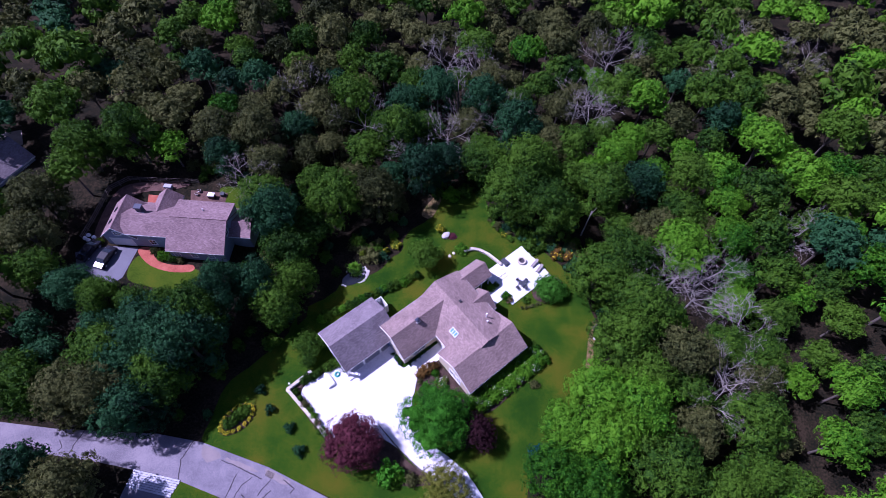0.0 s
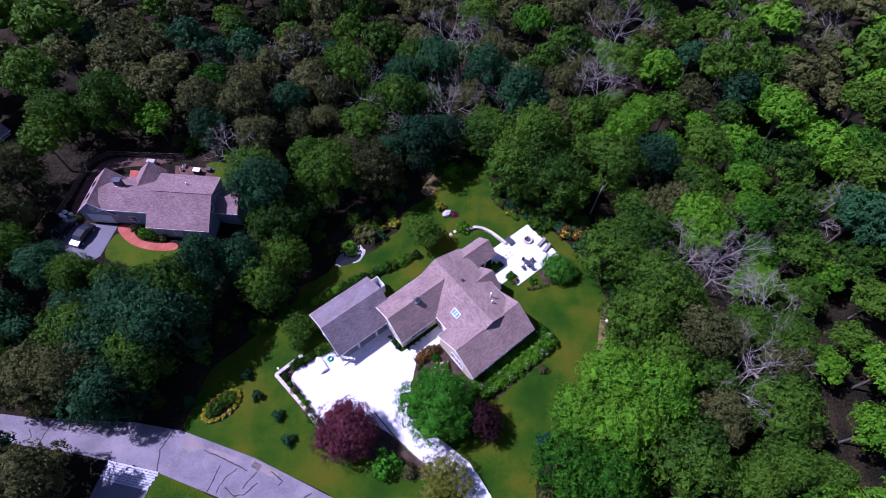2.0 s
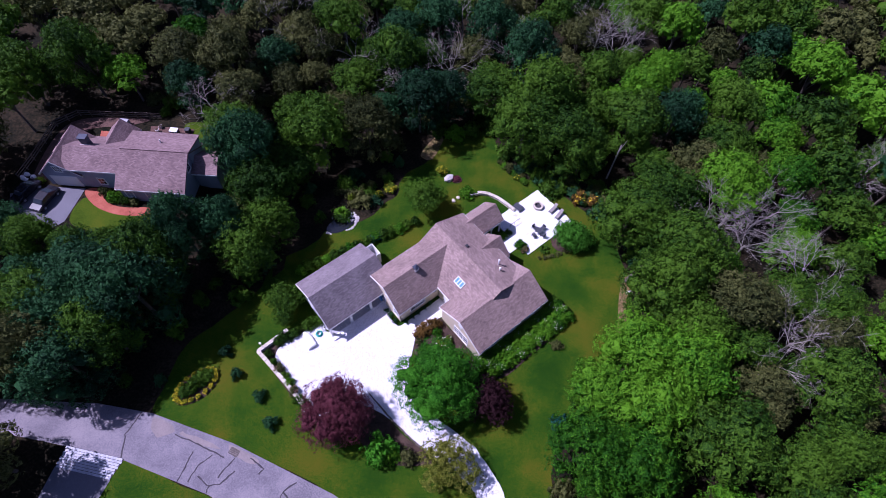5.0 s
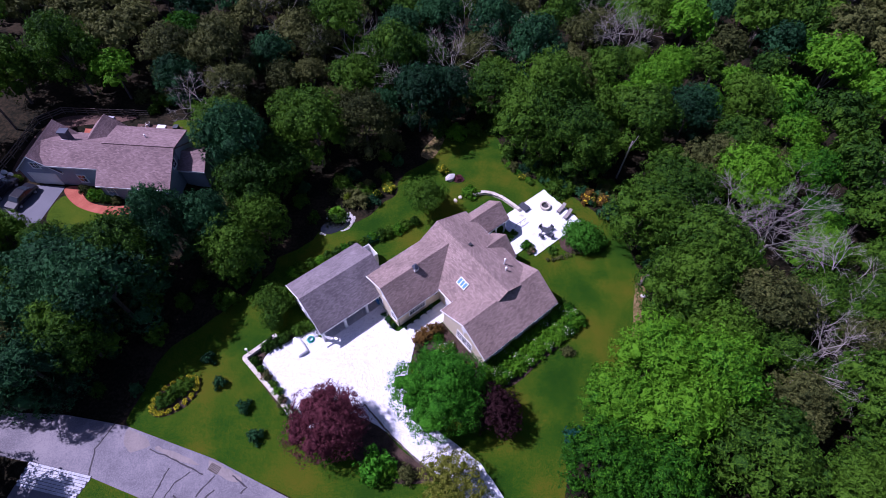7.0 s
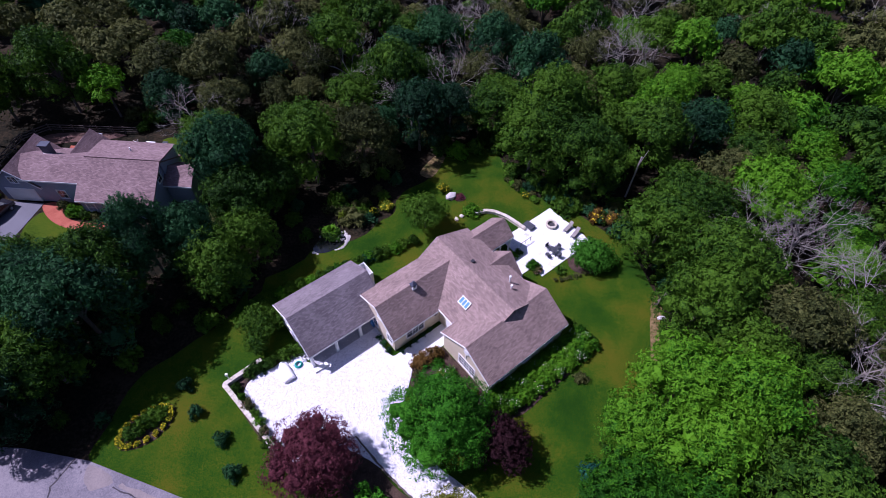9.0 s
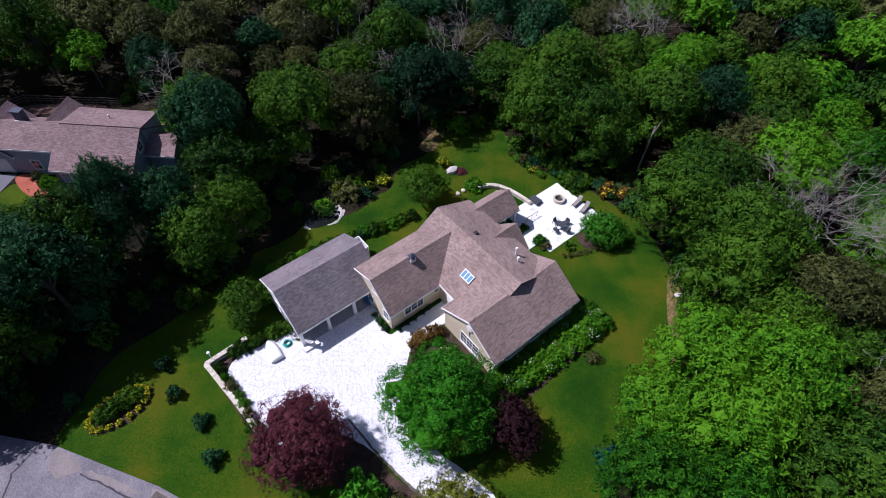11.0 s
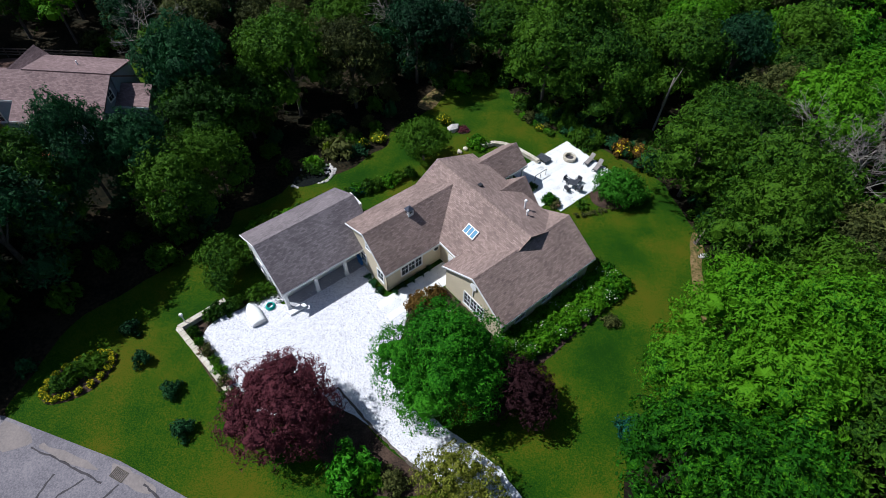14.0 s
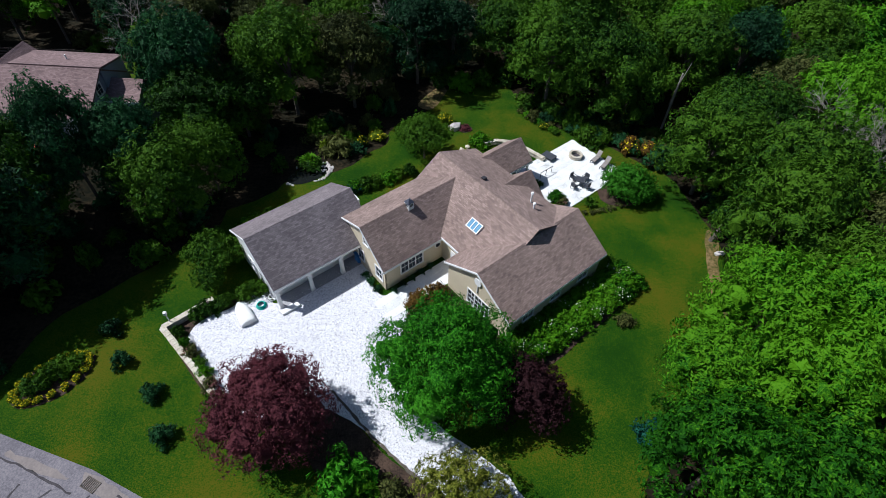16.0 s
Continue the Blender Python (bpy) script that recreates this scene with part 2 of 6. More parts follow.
def gz(x, y):
    """Height of the land: level round the main house, rising towards the neighbour's knoll."""
    return 3.5 * smooth(-22, -38, x) * smooth(27, 41, y)


def mesh_of(name, bm, mat):
    me = bpy.data.meshes.new(name)
    bm.to_mesh(me)
    bm.free()
    for m in mat if isinstance(mat, (list, tuple)) else (mat,):
        me.materials.append(m)
    return me


def part(name, bm, mat, parent=None, label=""):
    ob = new(name, mesh_of(name, bm, mat))
    ob.parent = parent
    return tagged(ob, label) if label else ob


def thing(name, label, category, m=None, group="", kind=""):
    ob = new(name)
    ob.empty_display_size = 0.3
    if m is not None:
        ob.matrix_basis = m
    return tagged(ob, label, category, group, kind)


def box(bm, x0, y0, z0, x1, y1, z1, m=None):
    r = bmesh.ops.create_cube(bm, size=1)["verts"]
    bmesh.ops.transform(bm, matrix=Matrix.Translation(((x0 + x1) / 2, (y0 + y1) / 2, (z0 + z1) / 2)) @ Matrix.Diagonal((x1 - x0, y1 - y0, z1 - z0, 1)), verts=r)
    if m is not None:
        bmesh.ops.transform(bm, matrix=m, verts=r)
    return r


def tube(bm, a, b, r0, r1=None, n=8):
    a, b = Vector(a), Vector(b)
    r = bmesh.ops.create_cone(bm, cap_ends=True, segments=n, radius1=r0, radius2=r0 if r1 is None else r1, depth=(b - a).length)["verts"]
    bmesh.ops.transform(bm, matrix=Matrix.Translation((a + b) / 2) @ (b - a).to_track_quat("Z", "Y").to_matrix().to_4x4(), verts=r)
    return r


def bevelled(bm, w):
    bmesh.ops.bevel(bm, geom=list(bm.edges), offset=w, segments=1, affect="EDGES")
    return bm


def poly(bm, pts, z0, z1, lift=None):
    """A slab over an outline, from z0 to z1."""
    f = bm.faces.new([bm.verts.new((x, y, z1)) for x, y in pts])
    f.normal_update()
    if f.normal.z < 0:
        f.normal_flip()
    if z0 < z1:
        low = bmesh.ops.extrude_face_region(bm, geom=[f])
        bmesh.ops.translate(bm, vec=(0, 0, z0 - z1), verts=[v for v in low["geom"] if isinstance(v, bmesh.types.BMVert)])
        bmesh.ops.recalc_face_normals(bm, faces=bm.faces)
    return f


def rounded(pts, n=4, wob=0.0, seed=1):
    """A closed Catmull-Rom outline through pts, with a slight wobble."""
    out, k = [], len(pts)
    rnd = random.Random(seed)
    for i in range(k):
        p0, p1, p2, p3 = (Vector(pts[(i + j) % k]) for j in (-1, 0, 1, 2))
        for s in range(n):
            t = s / n
            q = 0.5 * (2 * p1 + (p2 - p0) * t + (2 * p0 - 5 * p1 + 4 * p2 - p3) * t * t + (3 * p1 - p0 - 3 * p2 + p3) * t ** 3)
            out.append((q.x + rnd.uniform(-wob, wob), q.y + rnd.uniform(-wob, wob)))
    return out


def inside(x, y, pts):
    hit, j = False, len(pts) - 1
    for i in range(len(pts)):
        (xi, yi), (xj, yj) = pts[i], pts[j]
        if (yi > y) != (yj > y) and x < (xj - xi) * (y - yi) / (yj - yi) + xi:
            hit = not hit
        j = i
    return hit


def off_edge(x, y, pts):
    best = 1e9
    for (ax, ay), (bx, by) in zip(pts, pts[1:] + pts[:1]):
        dx, dy = bx - ax, by - ay
        t = min(1, max(0, ((x - ax) * dx + (y - ay) * dy) / (dx * dx + dy * dy + 1e-9)))
        best = min(best, math.hypot(x - ax - t * dx, y - ay - t * dy))
    return best


# ---- ground ----
CLEAR = [(-34, 17), (-33, 24), (-27, 29), (-24, 34), (-22, 38), (-17.5, 41), (-16.5, 45), (-11, 46.5), (-6.5, 51.5), (-4, 56), (1, 62.5), (8, 65), (10.5, 58), (13, 52.5),
         (16.5, 52.5), (22, 46.5), (26, 46), (28.3, 40), (28.6, 33), (26, 26), (22.5, 20.5), (17.5, 15.5), (14.5, 9), (15, -12), (-8, -12), (-10, 4)]
NB_CLEAR = [(-62, 61), (-57, 64.5), (-47, 64), (-37, 63), (-35, 58), (-32, 54), (-32, 48), (-38, 43), (-46, 39.5), (-53, 41), (-63, 44), (-65, 50)]
ROAD = [(-90, 20.5), (-70, 19.7), (-57.4, 18.3), (-48.9, 17.9), (-41.7, 17.6), (-34.6, 16.4), (-24, 12.9), (-11.4, 7.3), (0, 0.5), (8, -6), (3, -14), (-8, -4.5), (-17, 2.2), (-25.6, 7.2), (-36.6, 11), (-43.6, 12.5), (-49.6, 13.6), (-57, 14.6), (-70, 15.8), (-90, 16.5)]


def ground_sheet():
    near = list(np.arange(-120, 121, 3.0))
    far = [150, 200, 300, 500, 900, 1600]
    xs = [-v for v in reversed(far)] + near + far
    ys = [v + 40 for v in xs]
    verts = [(x, y, gz(x, y)) for y in ys for x in xs]
    w = len(xs)
    faces = [(j * w + i, j * w + i + 1, (j + 1) * w + i + 1, (j + 1) * w + i) for j in range(len(ys) - 1) for i in range(w - 1)]
    me = bpy.data.meshes.new("ground")
    me.from_pydata(verts, [], faces)
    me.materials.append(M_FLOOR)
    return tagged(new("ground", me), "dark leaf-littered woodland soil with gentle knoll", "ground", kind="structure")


def sheet(name, pts, z, mat, label, category, kind="structure", thick=0.0):
    """A thin layer lying on the land."""
    bm = bmesh.new()
    f = poly(bm, pts, z, z)
    bmesh.ops.triangulate(bm, faces=[f])
    if any(gz(x, y) > 0.01 for x, y in pts):
        for _ in range(3):
            bmesh.ops.subdivide_edges(bm, edges=[e for e in bm.edges if e.calc_length() > 3], cuts=1, use_grid_fill=False)
            bmesh.ops.triangulate(bm, faces=bm.faces)
        for v in bm.verts:
            v.co.z += gz(v.co.x, v.co.y)
    bmesh.ops.recalc_face_normals(bm, faces=bm.faces)
    if sum(f.normal.z for f in bm.faces) < 0:
        bmesh.ops.reverse_faces(bm, faces=bm.faces)
    return tagged(new(name, mesh_of(name, bm, mat)), label, category, kind=kind)


ground_sheet()
LAWN = rounded([(-10, -10), (-11, 6), (-24, 12.4), (-34, 16), (-34, 20), (-33, 25), (-29, 29), (-25, 33), (-23, 38), (-18, 41.5), (-16, 44), (-10.8, 45.8), (-6.5, 51), (-4.8, 55), (-1, 58), (1.5, 63), (9, 65),
                (11.6, 57.6), (14.0, 53.9), (17.2, 54.0), (23.6, 47.8), (26.3, 45.4), (27.6, 40), (28.3, 34), (26.3, 26), (22.5, 20.7), (17.3, 15.5), (14, 9), (14, -10)], 4, 0.12)
sheet("lawn", LAWN, 0.03, M_LAWN, "mown green lawn with dry olive patches", "lawn")
sheet("lawn", rounded([(-37.5, 11.0), (-29, 8.2), (-24, 6.2), (-20, 1), (-26, -8), (-42, -8), (-38.5, 5)], 4, 0.05, 3), 0.032, M_LAWN, "green roadside lawn beyond the road", "lawn")
sheet("lawn", rounded([(-52, 46.8), (-52.6, 42.8), (-49, 41), (-43, 40.5), (-40, 43), (-42, 44.6), (-46, 44.2), (-49, 46.3)], 4, 0.05, 4), 0.035, M_LAWN2, "sunny front lawn of the neighbouring house", "lawn")
sheet("lawn", rounded([(-41, 62), (-37, 62), (-35.5, 57), (-39, 57.5)], 4, 0.05, 5), 0.035, M_LAWN2, "small sunny back lawn of the neighbouring house", "lawn")
sheet("road", ROAD, 0.05, M_ASPHALT, "worn lilac-grey asphalt road with tar-filled cracks", "road")
DRIVE = rounded([(-20.8, 23.9), (-18, 26.8), (-15.5, 28.6), (-14, 27.3), (-10.4, 30.2), (-6.6, 33.2), (-5.4, 32), (-6.1, 30), (-4.8, 28.3), (-2.7, 28), (-2.6, 25.5), (-3.2, 22), (-2.0, 18.6), (0.8, 15.8),
                 (4.6, 12.9), (6.4, 10.7), (8.2, 7.4), (9.5, 1), (10, -8), (6, -8), (6, 2), (4.9, 7.3), (2, 10.3), (-1.8, 12.8), (-5.6, 16.0), (-9.5, 17.5), (-14, 16.2), (-16.2, 16.8)], 5, 0.1, 7)
sheet("driveway", DRIVE, 0.07, M_SHELL, "bright white crushed-shell driveway", "driveway")


# ---- buildings ----
def slab(pts, thick, uvdir):
    """A roof plane of the given outline with thickness, and shingle coordinates along the slope."""
    bm = bmesh.new()
    pts = [Vector(p) for p in pts]
    n = (pts[1] - pts[0]).cross(pts[2] - pts[0]).normalized()
    if n.z < 0:
        pts.reverse()
        n = -n
    top = [bm.verts.new(p) for p in pts]
    low = [bm.verts.new(p - n * thick) for p in pts]
    bm.faces.new(top)
    bm.faces.new(list(reversed(low)))
    k = len(pts)
    for i in range(k):
        bm.faces.new((top[i], low[i], low[(i + 1) % k], top[(i + 1) % k]))
    bm.normal_update()
    lay = bm.loops.layers.uv.new("UVMap")
    a = Vector(uvdir).normalized()
    b = n.cross(a).normalized()
    for f in bm.faces:
        for l in f.loops:
            l[lay].uv = (l.vert.co.dot(a), l.vert.co.dot(b))
    return bm


def rot(axis, a, c, z):
    """Local point from a (along the ridge) and c (across it)."""
    return (a, c, z) if axis == "u" else (c, a, z)


def gable(parent, axis, a0, a1, c, half, eave, top, roof, trim=None, ends=(True, True), over=0.3, wall=None, base=-0.6, back=None, pitch_b=None, rakes=(True, False)):
    """Gabled volume: two roof slabs, ridge cap, white fascia and rakes, and walls below with gable ends."""
    back = half if back is None else back
    slope = (top - eave) / half
    slope_b = slope if pitch_b is None else pitch_b
    low_b = top - slope_b * back
    along = rot(axis, 1, 0, 0)
    s = part("roof_slope", slab([rot(axis, a0, c, top), rot(axis, a1, c, top), rot(axis, a1, c - half, eave), rot(axis, a0, c - half, eave)], 0.16, along), roof, parent)
    s2 = part("roof_slope", slab([rot(axis, a0, c, top), rot(axis, a1, c, top), rot(axis, a1, c + back, low_b), rot(axis, a0, c + back, low_b)], 0.16, along), roof, parent)
    bm = bmesh.new()
    for sg in (-1, 1):
        p = [rot(axis, a, c + sg * w, top + 0.018 - (slope if sg < 0 else slope_b) * w) for a, w in ((a0, 0.0), (a1, 0.0), (a1, 0.16), (a0, 0.16))]
        q = [Vector(v) - Vector((0, 0, 0.05)) for v in p]
        tv, lv = [bm.verts.new(v) for v in p], [bm.verts.new(v) for v in q]
        bm.faces.new(tv), bm.faces.new(lv[::-1])
        for i in range(4):
            bm.faces.new((tv[i], lv[i], lv[(i + 1) % 4], tv[(i + 1) % 4]))
    bmesh.ops.recalc_face_normals(bm, faces=bm.faces)
    cap = part("ridge_cap", bm, roof, parent)
    lay = cap.data.uv_layers.new(name="UVMap")
    for l in cap.data.loops:
        v = cap.data.vertices[l.vertex_index].co
        lay.data[l.index].uv = (v.x * 1.3, v.y * 1.3)
    if trim:
        for sg, w, z in ((-1, half, eave), (1, back, low_b)):
            bm = bmesh.new()
            p0, p1 = rot(axis, a0, c + sg * (w - 0.02), z - 0.30), rot(axis, a1, c + sg * (w + 0.04), z - 0.06)
            box(bm, min(p0[0], p1[0]), min(p0[1], p1[1]), p0[2], max(p0[0], p1[0]), max(p0[1], p1[1]), p1[2])
            part("fascia", bm, trim, parent, "white eave board with gutter")
        for on, a, d in ((ends[0] and rakes[0], a0, -1), (ends[1] and rakes[1], a1, 1)):
            if not on:
                continue
            for sg, w, z in ((-1, half, eave), (1, back, low_b)):
                bm = bmesh.new()
                pts = [rot(axis, a + d * e, c + sg * q, zz) for e in (-0.03, 0.03) for q, zz in ((0, top + 0.02), (w, z + 0.02), (w, z - 0.17), (0, top - 0.17))]
                vs = [bm.verts.new(p) for p in pts]
                for idx in ((0, 1, 2, 3), (7, 6, 5, 4), (0, 4, 5, 1), (1, 5, 6, 2), (2, 6, 7, 3), (3, 7, 4, 0)):
                    bm.faces.new([vs[i] for i in idx])
                bmesh.ops.recalc_face_normals(bm, faces=bm.faces)
                part("rake_board", bm, trim, parent)
    if wall:
        h = half - over
        hb = back - over
        zt, zb = eave + slope * over - 0.2, low_b + slope_b * over - 0.2
        for sg, w, z in ((-1, h, zt), (1, hb, zb)):
            bm = bmesh.new()
            p0, p1 = rot(axis, a0 + over, c + sg * w, base), rot(axis, a1 - over, c + sg * (w - 0.2), z)
            box(bm, min(p0[0], p1[0]), min(p0[1], p1[1]), base, max(p0[0], p1[0]), max(p0[1], p1[1]), z)
            part("wall", bm, wall, parent)
        for on, a, d in ((ends[0], a0 + over, 1), (ends[1], a1 - over, -1)):
            if not on:
                continue
            bm = bmesh.new()
            pts = [rot(axis, a + d * e, c + q, zz) for e in (-0.004, 0.2) for q, zz in ((-h, base), (hb, base), (hb, zb), (0, top - 0.2), (-h, zt))]
            vs = [bm.verts.new(p) for p in pts]
            bm.faces.new(vs[:5]), bm.faces.new(vs[5:][::-1])
            for i in range(5):
                bm.faces.new((vs[i], vs[(i + 1) % 5], vs[5 + (i + 1) % 5], vs[5 + i]))
            bmesh.ops.recalc_face_normals(bm, faces=bm.faces)
            part("gable_wall", bm, wall, parent)


def window(parent, at, facing, width, height, cols=1, rows=2, name="window"):
    """A framed window on a wall: casing, sill, dark panes and muntins. facing: degrees of the outward normal in the parent's plan."""
    w = new(name)
    w.parent = parent
    w.matrix_basis = pose(*at, 0, 0, facing + 90)
    t = 0.11
    bm = bmesh.new()
    for x0, x1, z0, z1 in ((-width / 2 - t, width / 2 + t, height, height + t), (-width / 2 - t, -width / 2, 0, height), (width / 2, width / 2 + t, 0, height)):
        box(bm, x0, -0.06, z0, x1, 0.03, z1)
    for i in range(1, cols):
        x = -width / 2 + width * i / cols
        box(bm, x - 0.05, -0.055, 0, x + 0.05, 0.03, height)
    part("frame", bm, M_PAINT, w)
    bm = bmesh.new()
    box(bm, -width / 2 - t, -0.1, -t, width / 2 + t, 0.03, 0)
    part("sill", bm, M_PAINT, w)
    for i in range(cols):
        x0 = -width / 2 + width * i / cols
        x1 = x0 + width / cols
        bm = bmesh.new()
        box(bm, x0 + 0.03, -0.012, 0.0, x1 - 0.03, 0.02, height)
        pane = part("pane", bm, M_GLASS, w)
        bm = bmesh.new()
        for k in range(1, rows):
            box(bm, x0 + 0.03, -0.035, height * k / rows - 0.025, x1 - 0.03, -0.013, height * k / rows + 0.025)
        box(bm, (x0 + x1) / 2 - 0.015, -0.032, 0, (x0 + x1) / 2 + 0.015, -0.014, height)
        part("muntin", bm, M_PAINT, pane)
    return w


HOUSE = Matrix.Translation((-4.7, 29.0, 0)) @ pose(0, 0, 0, 0, 0, 38.9)


def at_house(u, v, z=0.0):
    return HOUSE @ Vector((u, v, z))


def main_house():
    h = thing("house", "cream-sided house with brown shingle gable roofs and white trim", "house", HOUSE)
    gable(h, "v", -7.3, 6.2, 11.3, 5.0, 3.2, 6.5, M_ROOF, M_PAINT, wall=M_SIDING, pitch_b=0.38, rakes=(False, False))
    gable(h, "u", -0.25, 11.0, 2.75, 3.25, 3.05, 6.0, M_ROOF, M_PAINT, (True, False), wall=M_SIDING, back=3.3, pitch_b=0.37)
    gable(h, "u", 4.5, 16.8, -7.1, 4.1, 3.1, 5.65, M_ROOF, M_PAINT, wall=M_SIDING, back=4.1, pitch_b=0.55)
    gable(h, "u", 12.0, 17.5, -0.5, 2.4, 3.2, 5.5, M_ROOF, M_PAINT, (False, True), wall=M_SIDING)
    gable(h, "u", 13.0, 21.0, 4.3, 2.1, 3.2, 5.0, M_ROOF, M_PAINT, (False, True), wall=None)
    # west gable of the front wing
    window(h, (0.05, 0.7, 1.0), 180, 0.95, 1.35, 1, 2)
    window(h, (0.05, 3.6, 1.0), 180, 0.9, 1.35, 1, 2)
    window(h, (0.05, 2.45, 3.9), 180, 0.7, 0.8, 1, 2)
    # triple window and round window on its south side
    window(h, (3.0, -0.25, 1.2), 270, 2.4, 1.35, 3, 2)
    r = new("round_window")
    r.parent = h
    r.matrix_basis = pose(6.0, -0.25, 2.2, 90, 0, 0)
    bm = bmesh.new()
    bmesh.ops.create_cone(bm, cap_ends=True, segments=20, radius1=0.34, radius2=0.34, depth=0.1)
    part("frame", bm, M_PAINT, r)
    bm = bmesh.new()
    bmesh.ops.create_cone(bm, cap_ends=True, segments=20, radius1=0.25, radius2=0.25, depth=0.13)
    part("pane", bm, M_GLASS, r)
    # bay of windows in the south-west gable, round louvre and mast above it
    window(h, (4.8, -7.3, 0.7), 180, 2.6, 1.7, 3, 3)
    bm = bmesh.new()
    bmesh.ops.create_cone(bm, cap_ends=True, segments=20, radius1=0.4, radius2=0.4, depth=0.12, matrix=pose(4.74, -7.1, 4.3, 0, 90, 0))
    part("gable_louvre", bm, M_PAINT, h, "round white gable louvre")
    bm = bmesh.new()
    box(bm, 4.7, -7.14, 2.9, 4.78, -7.06, 4.0)
    part("trim_post", bm, M_PAINT, h)
    for u in (7.2, 10.6, 14.2):
        window(h, (u, -10.9, 1.3), 270, 1.2, 1.1, 2, 2)
    window(h, (16.55, -7.1, 1.0), 0, 1.6, 1.3, 2, 2)
    bm = bmesh.new()
    box(bm, 6.55, -2.5, 0.1, 6.68, -1.5, 2.15)
    d = part("front_door", bm, M_PAINT, h, "white front door in the inner corner")
    bm = bmesh.new()
    bmesh.ops.create_uvsphere(bm, u_segments=8, v_segments=6, radius=0.05, matrix=pose(6.5, -1.62, 1.0))
    part("door_knob", bm, M_DARK, d)
    # covered porch under the north-east gable: posts and dark glazed doors
    for u in (17.2, 19.0, 20.7):
        bm = bmesh.new()
        box(bm, u - 0.09, 2.45, -0.2, u + 0.09, 2.63, 3.05)
        part("porch_post", bm, M_PAINT, h)
    bm = bmesh.new()
    box(bm, 16.0, 5.9, -0.4, 20.7, 6.1, 3.0)
    part("wall", bm, M_SIDING, h)
    bm = bmesh.new()
    box(bm, 17.0, 2.9, -0.2, 17.15, 5.9, 3.3)
    part("glazed_wall", bm, M_GLASS, h, "dark glazed porch doors")
    bm = bmesh.new()
    vs = [bm.verts.new(p) for e in (0, 0.15) for p in ((20.55 + e, 2.5, 3.0), (20.55 + e, 6.1, 3.0), (20.55 + e, 4.3, 4.6))]
    bm.faces.new(vs[:3]), bm.faces.new(vs[3:][::-1])
    for i in range(3):
        bm.faces.new((vs[i], vs[(i + 1) % 3], vs[3 + (i + 1) % 3], vs[3 + i]))
    bmesh.ops.recalc_face_normals(bm, faces=bm.faces)
    part("gable_wall", bm, M_SIDING, h)
    # skylight of three lights on the west slope
    sl = new("skylight")
    sl.parent = h
    slope = math.degrees(math.atan2(3.3, 5.0))
    sl.matrix_basis = pose(8.55, -2.35, 6.5 - 0.66 * 2.75 + 0.05, 0, -slope, 0) @ Matrix.Diagonal((0.82, 0.82, 1, 1))
    bm = bmesh.new()
    for x0, y0, x1, y1 in ((-0.6, -0.9, -0.5, 0.9), (0.5, -0.9, 0.6, 0.9), (-0.5, -0.9, 0.5, -0.8), (-0.5, 0.8, 0.5, 0.9), (-0.5, -0.32, 0.5, -0.22), (-0.5, 0.22, 0.5, 0.32)):
        box(bm, x0, y0, -0.05, x1, y1, 0.13)
    part("frame", bm, M_PAINT, sl)
    for y in (-0.56, 0.0, 0.56):
        bm = bmesh.new()
        box(bm, -0.5, y - 0.24, 0.0, 0.5, y + 0.24, 0.08)
        part("pane", bm, M_SKYGLASS, sl, "skylight pane with the sky's blue reflection in its colour")
    # cupola on the front wing's ridge
    c = new("cupola")
    c.parent = h
    c.matrix_basis = pose(4.9, 2.5, 5.75, 0, 0, 0)
    bm = bmesh.new()
    box(bm, -0.3, -0.3, -0.35, 0.3, 0.3, 0.5)
    part("body", bm, M_PAINT, c, "white louvred cupola box")
    for k in range(4):
        bm = bmesh.new()
        for j in range(4):
            box(bm, -0.17, -0.32, 0.12 + j * 0.08, 0.17, -0.302, 0.16 + j * 0.08, pose(0, 0, 0, 0, 0, 90 * k))
        part("louvre", bm, M_DARK, c)
    bm = bmesh.new()
    bmesh.ops.create_cone(bm, cap_ends=True, segments=4, radius1=0.5, radius2=0.02, depth=0.34, matrix=pose(0, 0, 0.67, 0, 0, 45))
    part("cap", bm, M_LEAD_SHADE, c, "dark pyramid cap")
    # vent pipes on the east slope
    for u, v, hgt in ((14.2, -3.7, 1.05), (13.6, -4.6, 0.55)):
        z = 6.5 - 0.38 * (u - 11.3)
        p = new("vent_pipe")
        p.parent = h
        bm = bmesh.new()
        tube(bm, (u, v, z - 0.1), (u, v, z + hgt), 0.09, n=10)
        part("pipe", bm, M_PAINT, p)
        bm = bmesh.new()
        tube(bm, (u, v, z + hgt), (u, v, z + hgt + 0.14), 0.17, 0.11, n=10)
        part("cowl", bm, M_PAINT, p)
    bm = bmesh.new()
    box(bm, 12.2, 0.6, 5.9, 12.6, 1.0, 6.3)
    part("roof_vent", bm, M_DARK, h, "small dark roof vent")
    # dark panel that paints shade on the gable that stands above the south wing
    bm = bmesh.new()
    vs = [bm.verts.new(p) for e in (0, 0.06) for p in ((9.2, -7.05 - e, 4.85), (14.9, -7.05 - e, 4.85), (11.3, -7.05 - e, 6.28))]
    bm.faces.new(vs[:3]), bm.faces.new(vs[3:][::-1])
    for i in range(3):
        bm.faces.new((vs[i], vs[(i + 1) % 3], vs[3 + (i + 1) % 3], vs[3 + i]))
    bmesh.ops.recalc_face_normals(bm, faces=bm.faces)
    part("gable_shade_panel", bm, M_LEAD_SHADE, h, "dark panel painting the shade on the small upper gable")
    return h


